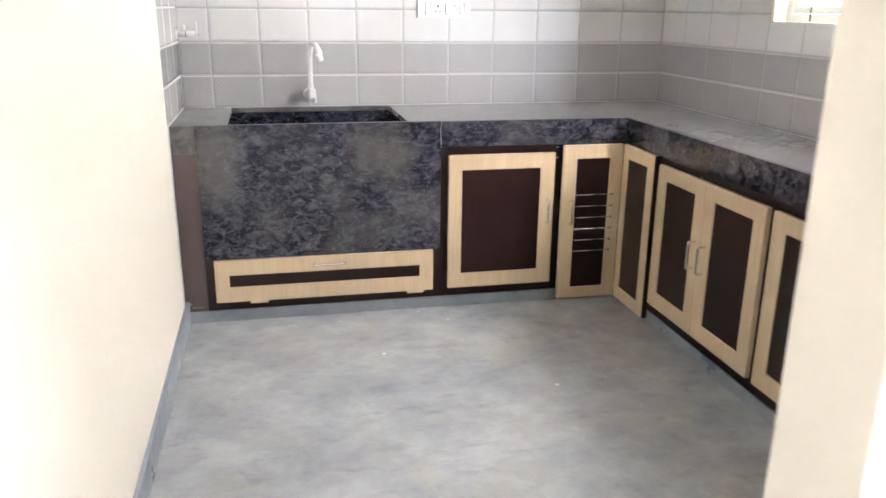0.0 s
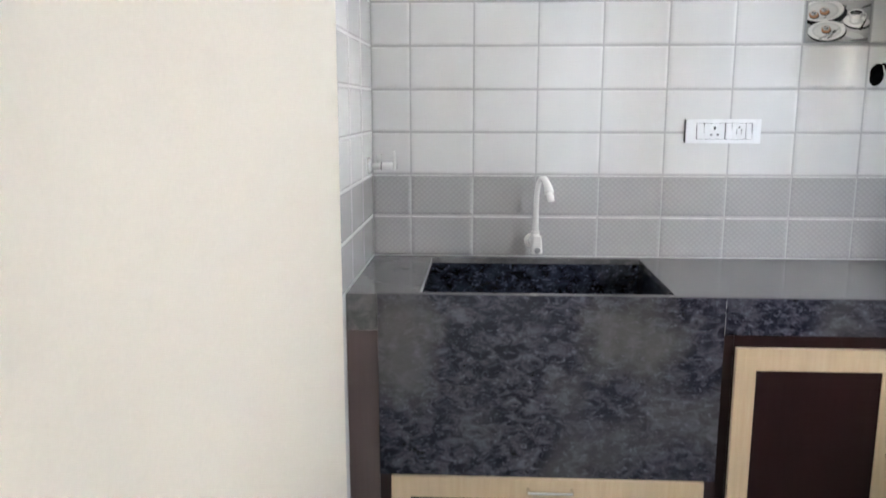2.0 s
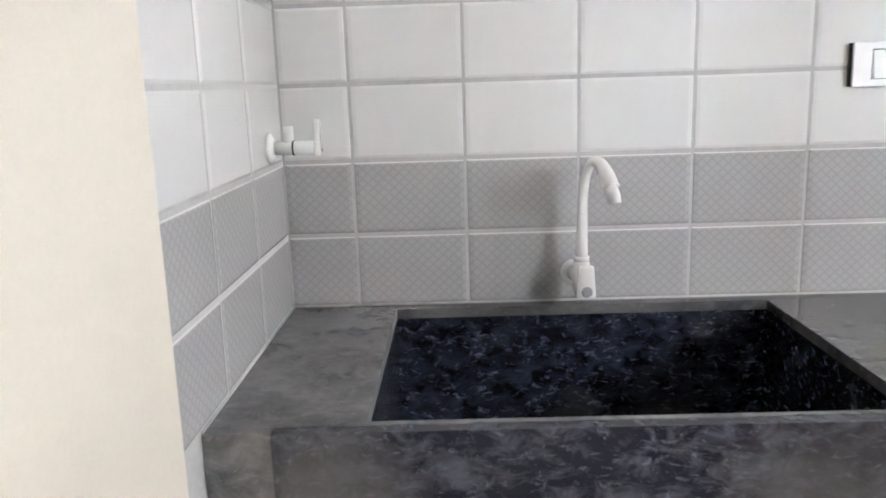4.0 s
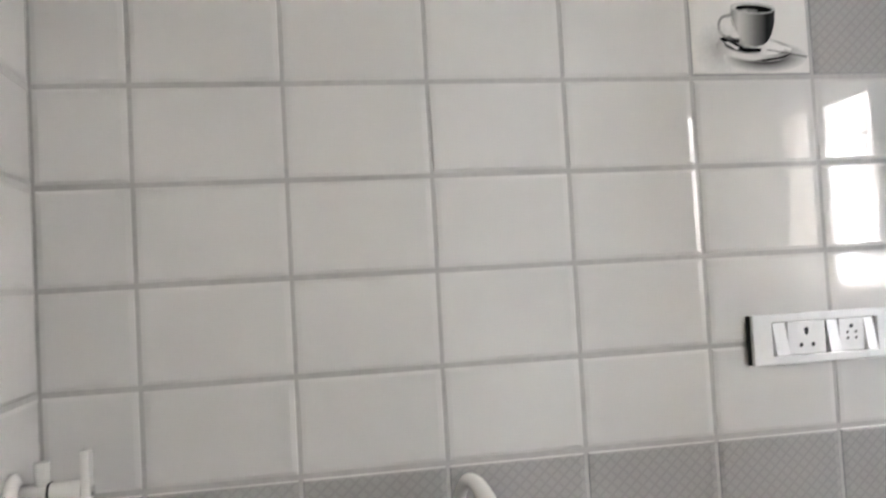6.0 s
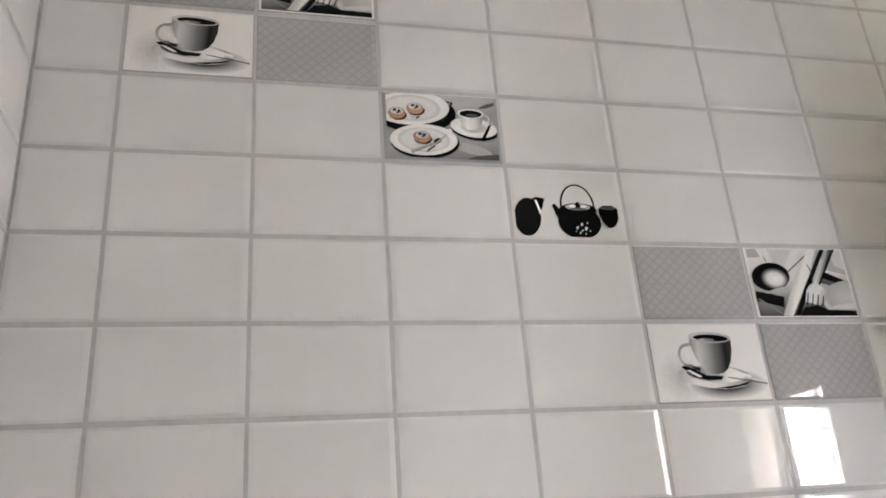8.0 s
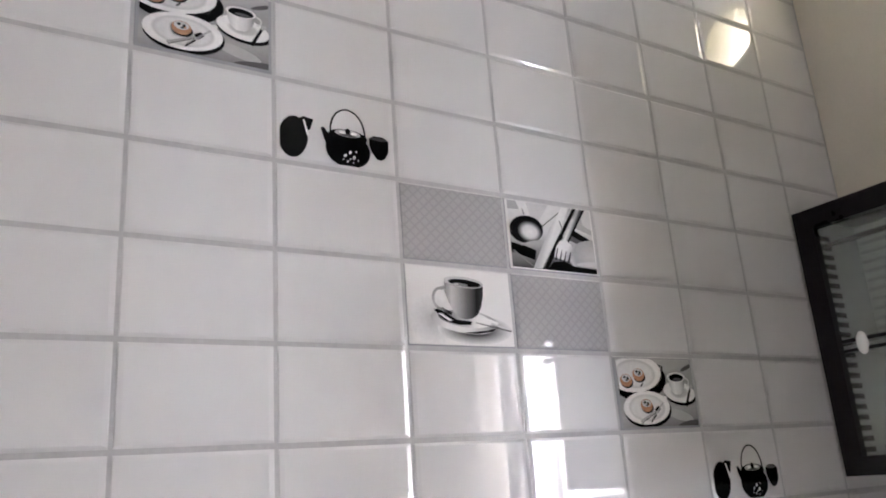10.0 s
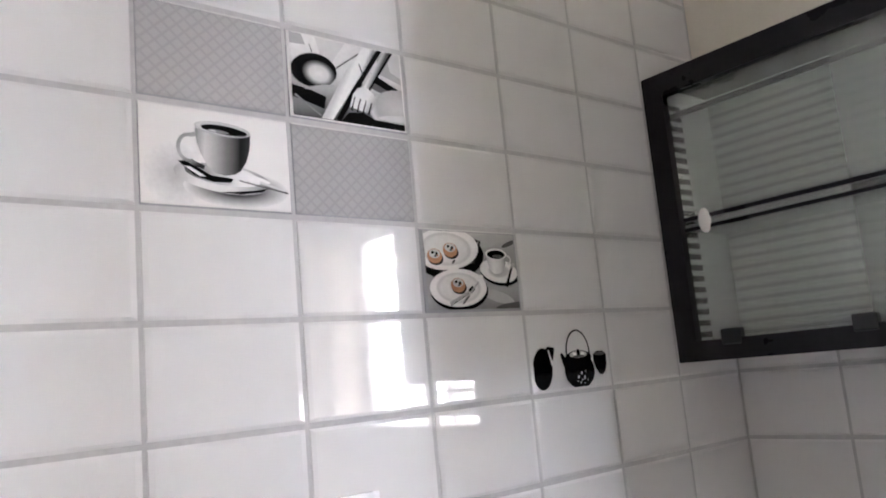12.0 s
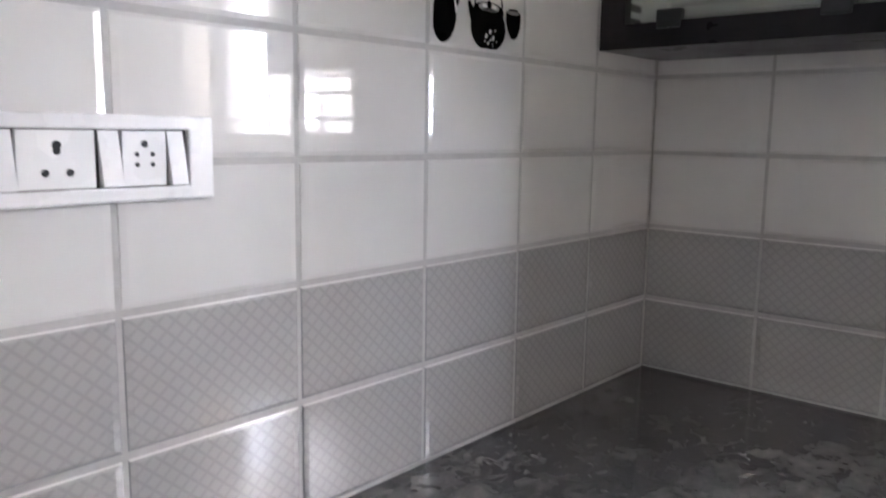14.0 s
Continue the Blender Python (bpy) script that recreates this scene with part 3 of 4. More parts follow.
bm = box(0.577, 0.612, -0.074, -0.060, 0.862, 0.928, 0.005)
for v in bm.verts:
    v.co.x = 0.5945 + (v.co.x - 0.5945) * (1.0 + 4.5 * (0.895 - v.co.z))
lever = part("lever", bm, PLASTIC, tap)
part("cap", tube([(0.596, -0.0732, 0.876), (0.596, -0.0772, 0.876)], [0.012, 0.009], 20), CAP, lever, "round grey button")
part("collar", tube([(0.588, -0.0496, 0.934), (0.588, -0.0496, 0.944)], 0.0155, 20), PLASTIC, tap)
spout = smooth_path([(0.588, -0.0496, 0.942), (0.589, -0.0504, 1.0), (0.590, -0.0528, 1.06), (0.594, -0.0624, 1.105), (0.602, -0.0816, 1.131), (0.613, -0.1024, 1.131), (0.622, -0.1216, 1.112), (0.628, -0.1344, 1.088)], 6)
n = len(spout)
part("spout", tube(spout, [0.0125 - 0.003 * math.sin(math.pi * min(1, i / n * 1.3)) + 0.005 * max(0, i / n - 0.75) * 4 for i in range(n)], 18), PLASTIC, tap)
part("nozzle", tube([(0.6275, -0.1336, 1.090), (0.632, -0.1416, 1.072), (0.634, -0.1456, 1.060)], [0.0125, 0.0128, 0.0112], 18), PLASTIC, tap)

cock = thing("angle_valve", (0.0, -0.118, 1.178), "white plastic angle valve on the tiled wall", "tap")
yv, zv = -0.118, 1.178
part("flange", tube([(0.0, yv, zv), (0.008, yv, zv), (0.014, yv, zv)], [0.028, 0.028, 0.016], 24), PLASTIC, cock)
part("body", tube([(0.012, yv, zv), (0.05, yv, zv), (0.088, yv, zv)], [0.0125, 0.0125, 0.0135], 20), PLASTIC, cock)
part("ring", tube([(0.047, yv, zv), (0.050, yv, zv)], 0.0142, 20), BLACK, cock)
part("outlet", tube([(0.040, yv, zv + 0.010), (0.040, yv, zv + 0.040)], [0.0095, 0.0095], 16), PLASTIC, cock)
bm = box(0.088, 0.099, yv - 0.012, yv + 0.012, zv - 0.016, zv + 0.052, 0.004)
lever = part("lever", bm, PLASTIC, cock)
part("button", tube([(0.099, yv, zv - 0.002), (0.102, yv, zv - 0.002)], 0.007, 16), CHROME, lever)

# ---- switch plates ----


def plate(name, label, u0, u1, z0, z1, modules, put):
    """A modular switch plate. put maps (u along the wall, z, out of the wall) boxes into the room; modules: (kind, u0, u1)."""
    ob = thing(name, put((u0 + u1) / 2, z0, 0), label, "switch plate")

    def bx(a, b, c, d, o0, o1, bev, bm=None):
        p, q = put(a, c, o0), put(b, d, o1)
        return box(min(p[0], q[0]), max(p[0], q[0]), min(p[1], q[1]), max(p[1], q[1]), c, d, bev, bm)
    part("back_box", bx(u0 - 0.003, u1 - 0.004, z0 + 0.001, z1 - 0.001, 0.0, 0.0085, 0), BLACK, ob)
    m = 0.014
    a, b = modules[0][1] - 0.002, modules[-1][2] + 0.002
    bm = ring((u0, u1, z0, z1), (a, b, z0 + m, z1 - m), 0.017, 0.008, lambda u, v, d: put(u, v, d), 0.0025)
    part("cover", bm, SWITCH, ob)
    part("gap", bx(a, b, z0 + m, z1 - m, 0.008, 0.0095, 0), BLACK, ob)
    for kind, s, e in modules:
        if kind == "rocker":
            bm = bx(s + 0.0016, e - 0.0012, z0 + m + 0.001, z1 - m - 0.001, 0.009, 0.0155, 0.001)
            out = Vector(put(0, 0, 1)) - Vector(put(0, 0, 0))
            along = Vector(put(1, 0, 0)) - Vector(put(0, 0, 0))
            mid = Vector(put((s + e) / 2, (z0 + z1) / 2, 0.012))
            for v in bm.verts:
                r = v.co - mid
                if r.dot(out) > 0:
                    v.co += out * (0.008 * (-r.z) / ((z1 - z0) / 2))
            part("rocker", bm, SWITCH, ob)
        else:
            soc = part("socket", bx(s + 0.0006, e - 0.0006, z0 + m + 0.001, z1 - m - 0.001, 0.009, 0.0135, 0.001), SWITCH, ob)
            mid, zc = (s + e) / 2, (z0 + z1) / 2
            if kind == "three":
                spots = [(0, 0.013, 0.0036), (0, 0.008, 0.0030), (-0.011, -0.012, 0.003), (0.011, -0.012, 0.003)]
            else:
                spots = [(0, 0.014, 0.003), (-0.008, 0.004, 0.002), (0.008, 0.004, 0.002), (-0.008, -0.006, 0.002), (0.008, -0.006, 0.002)]
            for du, dz, r in spots:
                part("pin_hole", tube([put(mid + du, zc + dz, 0.0133), put(mid + du, zc + dz, 0.0138)], r * 1.2, 10), BLACK, soc)
    return ob


s0 = 1.108
plate("switch_plate", "white modular plate with two sockets and switches", s0, 1.366, 1.253, 1.337,
      [("rocker", s0 + 0.038, s0 + 0.064), ("three", s0 + 0.064, s0 + 0.135), ("rocker", s0 + 0.137, s0 + 0.160), ("five", s0 + 0.160, s0 + 0.207), ("rocker", s0 + 0.207, s0 + 0.228)],
      lambda u, z, o: (u, -o, z))
plate("socket_plate", "white socket plate high on the tiled return wall", -0.310, -0.180, 1.982, 2.066,
      [("five", -0.285, -0.235), ("rocker", -0.233, -0.203)], lambda u, z, o: (o, u, z))

# ---- wall cabinet ----
KX, KZ0, KZ1, KY = 2.16, 1.472, 2.105, -0.985
wc = thing("wall_cabinet", (2.28, KY / 2, KZ0), "black framed wall cabinet with sliding glass doors", "cabinet")
bm = box(KX + 0.02, W, KY, KY + 0.016, KZ0 + 0.016, KZ1 - 0.016)
box(KX + 0.02, W, -0.022, -0.006, KZ0 + 0.016, KZ1 - 0.016, bm=bm)
box(KX + 0.02, W, KY, -0.006, KZ0, KZ0 + 0.016, bm=bm)
box(KX + 0.02, W, KY, -0.006, KZ1 - 0.016, KZ1, bm=bm)
part("body", bm, ALU, wc)
part("back_panel", box(W - 0.008, W - 0.001, KY + 0.016, -0.022, KZ0 + 0.016, KZ1 - 0.016), INTERIOR, wc, "pale grey-green lining")
part("side_lining", box(KX + 0.045, W - 0.009, -0.0285, -0.0225, KZ0 + 0.018, KZ1 - 0.018), INTERIOR, wc)
for i in range(22):
    z = KZ0 + 0.05 + i * 0.0245
    part("shelf_rack_slot", box(KX + 0.048, KX + 0.100, -0.0315, -0.0287, z, z + 0.012, 0.0), BLACK, wc)
    part("rib", box(W - 0.0095, W - 0.0083, KY + 0.020, -0.032, z + 0.001, z + 0.009, 0.0), RIB, wc)
part("shelf", box(KX + 0.045, W - 0.012, KY + 0.018, -0.033, 1.757, 1.767, 0.001), INTERIOR, wc)
part("rail", box(KX + 0.036, KX + 0.044, KY + 0.05, -0.034, KZ1 - 0.098, KZ1 - 0.086, 0.001), ALU, wc)
part("rail", box(KX + 0.012, KX + 0.0208, KY + 0.05, -0.056, 1.768, 1.777, 0.001), ALU, wc)
part("rail", box(KX + 0.012, KX + 0.0208, KY + 0.05, -0.056, 1.746, 1.754, 0.001), ALU, wc)
F = 0.048
bm = ring((KY, -0.006, KZ0, KZ1), (KY + F, -0.006 - F, KZ0 + 0.042, KZ1 - 0.052), KX, KX + 0.02, along_y, 0)
part("front_frame", bm, ALU, wc)
for x, a, b in ((KX + 0.022, -0.50, -0.05), (KX + 0.028, KY + F - 0.004, -0.40)):
    g = part("sliding_door", box(x, x + 0.004, a, b, KZ0 + 0.036, KZ1 - 0.046), glass, wc, "grey-green glass sliding pane")
    g.visible_shadow = False
bm = bmesh.new()
bmesh.ops.create_uvsphere(bm, u_segments=20, v_segments=12, radius=1, matrix=Matrix.Translation((KX + 0.013, -0.106, 1.763)) @ Matrix.Diagonal((0.009, 0.0145, 0.027, 1)))
for f in bm.faces:
    f.smooth = True
part("finger_pull", bm, PLASTIC, wc, "white oval finger pull")
for y in (-0.135, -0.395, -0.87):
    part("roller_cover", box(KX - 0.004, KX + 0.016, y - 0.022, y + 0.022, KZ0 + 0.03, KZ0 + 0.062, 0.004), BLACK, wc)
wire = thing("wire_end", (KX + 0.06, -0.47, KZ1), "short curled end of thin black wire on the wall cabinet", "wire")
part("strand", tube(smooth_path([(KX + 0.10, -0.540, KZ1 + 0.004), (KX + 0.05, -0.510, KZ1 + 0.012), (KX + 0.02, -0.480, KZ1 + 0.022), (KX + 0.016, -0.455, KZ1 + 0.010), (KX + 0.03, -0.445, KZ1 + 0.020), (KX + 0.05, -0.455, KZ1 + 0.004)], 6), 0.0017, 8), BLACK, wire)

# ---- round vent sleeve ----
vy, vz, vr = VENT
bm = tube([(W - 0.002, vy, vz), (W + T + 0.02, vy, vz)], vr - 0.001, 32, False)
bmesh.ops.solidify(bm, geom=list(bm.faces), thickness=0.004)
structure("vent_sleeve", bm, CREAM, "round cream vent hole high in the wall", "vent")

# ---- printed tiles ----


def ellipse(u, v, a, b, turn=0.0, n=28, t0=0.0, t1=360.0):
    c, s = math.cos(radians(turn)), math.sin(radians(turn))
    out = []
    for k in range(n):
        t = radians(t0 + (t1 - t0) * k / (n if t1 - t0 >= 360 else n - 1))
        x, y = a * math.cos(t), b * math.sin(t)
        out.append((u + x * c - y * s, v + x * s + y * c))
    return out


def arc_band(u, v, a, b, w, t0, t1, n=18):
    """A band along an elliptic arc."""
    return ellipse(u, v, a + w, b + w, 0, n, t0, t1) + list(reversed(ellipse(u, v, a, b, 0, n, t0, t1)))


def clip(poly, hu=0.1035, hv=0.0665):
    for axis, lim, sign in ((0, hu, 1), (0, hu, -1), (1, hv, 1), (1, hv, -1)):
        out = []
        for p, q in zip(poly, poly[1:] + poly[:1]):
            pin, qin = p[axis] * sign <= lim, q[axis] * sign <= lim
            if pin:
                out.append(p)
            if pin != qin:
                t = (lim * sign - p[axis]) / (q[axis] - p[axis])
                out.append((p[0] + t * (q[0] - p[0]), p[1] + t * (q[1] - p[1])))
        poly = out
        if not poly:
            break
    return poly


def layers(tile, shapes, print_cache):
    """Thin printed shapes on a tile's face; shapes: (ink, polygon in the tile's metres), later ones on top."""
    for i, (ink, poly) in enumerate(shapes):
        poly = clip(poly)
        if len(poly) < 3:
            continue
        key = (print_cache, i)
        if key not in PRINTS:
            d = -0.0018 - 0.00012 * i
            bm = bmesh.new()
            f = bm.faces.new([bm.verts.new((u, d, v)) for u, v in poly])
            f.normal_update()
            if f.normal.y > 0:
                f.normal_flip()
            bmesh.ops.triangulate(bm, faces=[f])
            PRINTS[key] = finish("print", bm, ink)
        ob = new("print", PRINTS[key])
        ob.parent = tile


PRINTS = {}
K, CH, DK, MD, SV, PL, WH = INK


GROUND = 0.80
CUP_BODY = shaded_ink("print_cup_body", [(0, 0.30), (0.16, 0.62), (0.34, 0.42), (0.55, 0.18), (0.8, 0.02), (1, 0.05)], (-0.034, 0.01), (0.047, 0.004))
CUP_HANDLE = shaded_ink("print_cup_handle", [(0, 0.25), (0.5, 0.5), (1, 0.03)], (-0.064, 0.03), (-0.030, -0.012))
SAUCER = shaded_ink("print_saucer", [(0, 0.42), (0.25, 0.80), (0.6, 0.72), (1, 0.20)], (-0.066, -0.02), (0.075, -0.042))
SAUCER_IN = shaded_ink("print_saucer_well", [(0, 0.10), (0.35, 0.45), (0.75, 0.85), (1, 0.75)], (-0.05, -0.03), (0.06, -0.014))
SOFT = shaded_ink("print_soft_shadow", [(0, 0.03), (0.4, 0.08), (0.72, 0.42), (1, GROUND)], (0.026, -0.040), None, (0.080, 0.028))
HAZE = shaded_ink("print_haze", [(0, 0.50), (0.5, 0.66), (1, GROUND)], (-0.06, -0.026), None, (0.046, 0.045))
CUT_GROUND = shaded_ink("print_cutlery_ground", [(0, 0.80), (0.45, 0.70), (0.7, 0.34), (1, 0.06)], (-0.06, 0.072), (-0.05, -0.070))
BOWL = shaded_ink("print_spoon_bowl", [(0, 0.86), (0.36, 0.70), (0.52, 0.20), (0.64, 0.006), (1, 0.01)], (-0.056, 0.006), None, (0.046, 0.034))
BLADE = shaded_ink("print_blade", [(0, 0.62), (0.3, 0.86), (0.75, 0.80), (1, 0.30)], (-0.012, 0.006), (0.016, -0.008))
STEM = shaded_ink("print_stem", [(0, 0.75), (0.5, 0.85), (1, 0.10)], (0.038, 0.036), (0.056, 0.026))
FORK = shaded_ink("print_fork", [(0, 0.85), (0.6, 0.80), (1, 0.30)], (0.006, -0.01), (0.044, -0.036))
DISH = shaded_ink("print_dish", [(0, 0.60), (0.7, 0.40), (0.86, 0.62), (1, 0.30)], (0.10, -0.030), None, (0.072, 0.052))
TABLE = shaded_ink("print_table", [(0, 0.50), (0.35, 0.34), (0.7, 0.40), (1, 0.22)], (0.04, 0.07), (0.06, -0.07))
CHINA_1 = shaded_ink("print_plate_far", [(0, 0.80), (0.6, 0.76), (0.72, 0.62), (0.8, 0.86), (1, 0.84)], (-0.056, 0.036), None, (0.072, 0.037))
CHINA_2 = shaded_ink("print_plate_near", [(0, 0.82), (0.6, 0.78), (0.72, 0.64), (0.8, 0.88), (1, 0.84)], (-0.036, -0.030), None, (0.064, 0.034))
CHINA_3 = shaded_ink("print_plate_small", [(0, 0.40), (0.45, 0.55), (0.6, 0.84), (1, 0.82)], (0.060, 0.0), None, (0.046, 0.022))
LITTLE_CUP = shaded_ink("print_little_cup", [(0, 0.55), (0.35, 0.84), (0.7, 0.66), (1, 0.22)], (0.032, 0.01), (0.080, 0.008))


def bar(u0, v0, u1, v1, w0, w1):
    """A tapering strip from one point to another."""
    d = math.hypot(u1 - u0, v1 - v0)
    n = (-(v1 - v0) / d, (u1 - u0) / d)
    return [(u0 + n[0] * w0, v0 + n[1] * w0), (u1 + n[0] * w1, v1 + n[1] * w1), (u1 - n[0] * w1, v1 - n[1] * w1), (u0 - n[0] * w0, v0 - n[1] * w0)]


def kettle_print():
    jug = [(K, ellipse(0, 0, 0.0255, 0.038, -8)), (K, [(0.004, 0.030), (0.018, 0.040), (0.036, 0.037), (0.030, 0.018), (0.018, 0.004), (0.004, 0.010)]),
           (WH, [(0.017, 0.034), (0.020, 0.033), (0.028, 0.008), (0.024, 0.004)])]
    s = [(ink, [(u - 0.080, v - 0.028) for u, v in poly]) for ink, poly in jug]
    pot = [(K, arc_band(0.028, 0.012, 0.030, 0.044, 0.0032, -8, 188)),
           (K, ellipse(0.028, -0.022, 0.041, 0.035)), (K, ellipse(0.028, 0.004, 0.036, 0.014)),
           (K, [(-0.004, 0.0), (-0.016, 0.016), (-0.021, 0.012), (-0.014, -0.012), (-0.002, -0.024)]),
           (SV, ellipse(0.028, 0.010, 0.024, 0.007)), (K, ellipse(0.028, 0.012, 0.005, 0.0085)), (WH, ellipse(0.018, 0.011, 0.006, 0.003)), (WH, ellipse(0.039, 0.011, 0.006, 0.003)), (DK, ellipse(0.028, 0.006, 0.016, 0.0025))]
    for u, v, r in ((0.022, -0.034, 0.0042), (0.031, -0.027, 0.004), (0.038, -0.036, 0.0045), (0.026, -0.045, 0.003), (0.042, -0.024, 0.0022), (0.031, -0.040, 0.0026), (0.036, -0.047, 0.002), (0.018, -0.042, 0.002), (0.045, -0.041, 0.002)):
        pot.append((PL, ellipse(u, v, r, r * 0.6, 37 + 900 * u, 7)))
    s += [(ink, [(u * 1.02 - 0.010, v * 0.95 - 0.016) for u, v in poly]) for ink, poly in pot]
    s += [(K, [(0.058, -0.009), (0.068, -0.003), (0.086, -0.003), (0.096, -0.010), (0.095, -0.030), (0.088, -0.043), (0.080, -0.048), (0.072, -0.047), (0.063, -0.036), (0.058, -0.022)]),
          (DK, ellipse(0.077, -0.008, 0.017, 0.0035))]
    return s


def cup_print():
    s = [(HAZE, ellipse(-0.060, -0.026, 0.046, 0.045)), (SOFT, ellipse(0.026, -0.040, 0.078, 0.027)),
         (SAUCER, ellipse(0.006, -0.026, 0.071, 0.0215, -5)), (K, [(0.0, -0.0465), (0.03, -0.0475), (0.062, -0.042), (0.072, -0.036), (0.05, -0.041), (0.02, -0.0445)]),
         (SAUCER_IN, ellipse(0.006, -0.022, 0.056, 0.0145, -5)),
         (K, [(-0.058, -0.008), (-0.048, -0.006), (-0.012, -0.024), (0.020, -0.026), (0.016, -0.032), (-0.010, -0.033), (-0.036, -0.026)]), (WH, [(-0.050, -0.014), (-0.042, -0.014), (-0.02, -0.026), (-0.028, -0.027)]),
         (DK, bar(0.028, -0.028, 0.104, -0.041, 0.0008, 0.0012)), (WH, ellipse(0.052, -0.024, 0.024, 0.0045, -9)), (PL, bar(0.06, -0.028, 0.104, -0.0385, 0.0018, 0.001)),
         (CUP_HANDLE, arc_band(-0.042, 0.012, 0.013, 0.016, 0.0050, 75, 290)), (CUP_HANDLE, bar(-0.040, -0.008, -0.022, -0.014, 0.0035, 0.003)), (CUP_HANDLE, bar(-0.042, 0.030, -0.030, 0.033, 0.003, 0.003)),
         (CUP_BODY, [(-0.034, 0.043)] + [(0.007 + 0.041 * math.cos(radians(t)), 0.043 - 0.006 * math.sin(radians(t))) for t in range(170, 5, -15)] + [(0.048, 0.042), (0.046, 0.020), (0.040, 0.000), (0.031, -0.014), (0.022, -0.020), (0.008, -0.023), (-0.006, -0.021), (-0.017, -0.012), (-0.027, 0.006), (-0.032, 0.024)]),
         (SV, ellipse(0.007, 0.0435, 0.0412, 0.0100, -3)), (PL, ellipse(0.006, 0.0440, 0.0385, 0.0086, -3)), (K, ellipse(0.009, 0.0425, 0.0340, 0.0064, -3)), (MD, ellipse(0.000, 0.0395, 0.016, 0.0026, -3)), (PL, ellipse(-0.008, 0.040, 0.005, 0.0012, -3))]
    return s


def cutlery_print():
    s = [(CUT_GROUND, [(-0.11, 0.072), (0.11, 0.072), (0.11, -0.072), (-0.11, -0.072)]),
         (PL, [(-0.060, 0.072), (0.0, 0.072), (-0.03, 0.030), (-0.05, 0.036)]), (SV, [(-0.11, 0.072), (-0.085, 0.072), (-0.076, 0.050), (-0.11, 0.048)]),
         (SV, [(0.055, 0.072), (0.11, 0.072), (0.11, 0.012), (0.060, 0.026)]), (PL, [(0.075, 0.072), (0.11, 0.072), (0.11, 0.022), (0.082, 0.034)]),
         (K, [(0.044, 0.026), (0.11, -0.002), (0.11, -0.014), (0.040, 0.010)]), (DK, [(0.040, 0.012), (0.11, -0.014), (0.11, -0.022), (0.036, 0.000)]),
         (DISH, ellipse(0.100, -0.032, 0.066, 0.036, 6)),
         (K, [(-0.11, -0.018), (-0.075, -0.022), (-0.045, -0.030), (-0.050, -0.050), (-0.11, -0.036)]), (MD, bar(-0.10, -0.034, -0.050, -0.066, 0.002, 0.001)),
         (K, [(-0.026, -0.072), (-0.006, -0.050), (0.022, -0.046), (0.045, -0.055), (0.11, -0.057), (0.11, -0.072)]),
         (STEM, bar(-0.040, 0.018, 0.028, 0.068, 0.0045, 0.003)), (DK, bar(-0.036, 0.012, 0.030, 0.060, 0.0012, 0.001)),
         (BOWL, ellipse(-0.064, 0.010, 0.041, 0.028, 10)), (K, bar(-0.066, 0.040, -0.070, 0.052, 0.0008, 0.0004)), (SV, ellipse(-0.056, -0.016, 0.028, 0.003, 14)),
         (K, bar(-0.026, -0.066, 0.020, 0.006, 0.004, 0.006)), (K, bar(0.016, 0.0, 0.066, 0.072, 0.0040, 0.0040)),
         (BLADE, bar(-0.050, -0.072, 0.006, 0.016, 0.0085, 0.0125)), (BLADE, bar(0.004, 0.012, 0.046, 0.072, 0.0118, 0.0095)), (DK, bar(0.020, 0.036, 0.026, 0.016, 0.001, 0.0014)),
         (STEM, bar(0.028, -0.006, 0.082, 0.072, 0.0045, 0.0052)), (K, bar(0.036, -0.006, 0.090, 0.072, 0.0016, 0.0022)),
         (FORK, [(0.004, -0.018), (0.014, -0.006), (0.030, -0.002), (0.044, -0.012), (0.046, -0.028), (0.036, -0.044), (0.026, -0.046), (-0.004, -0.040)])]
    for i in range(4):
        u = -0.001 + i * 0.0105
        s.append((K, bar(u, -0.046 - 0.001 * i, u + 0.008, -0.022 - 0.002 * i, 0.0013, 0.0008)))
    s.append((PL, ellipse(0.100, -0.048, 0.050, 0.006, 4)))
    return s


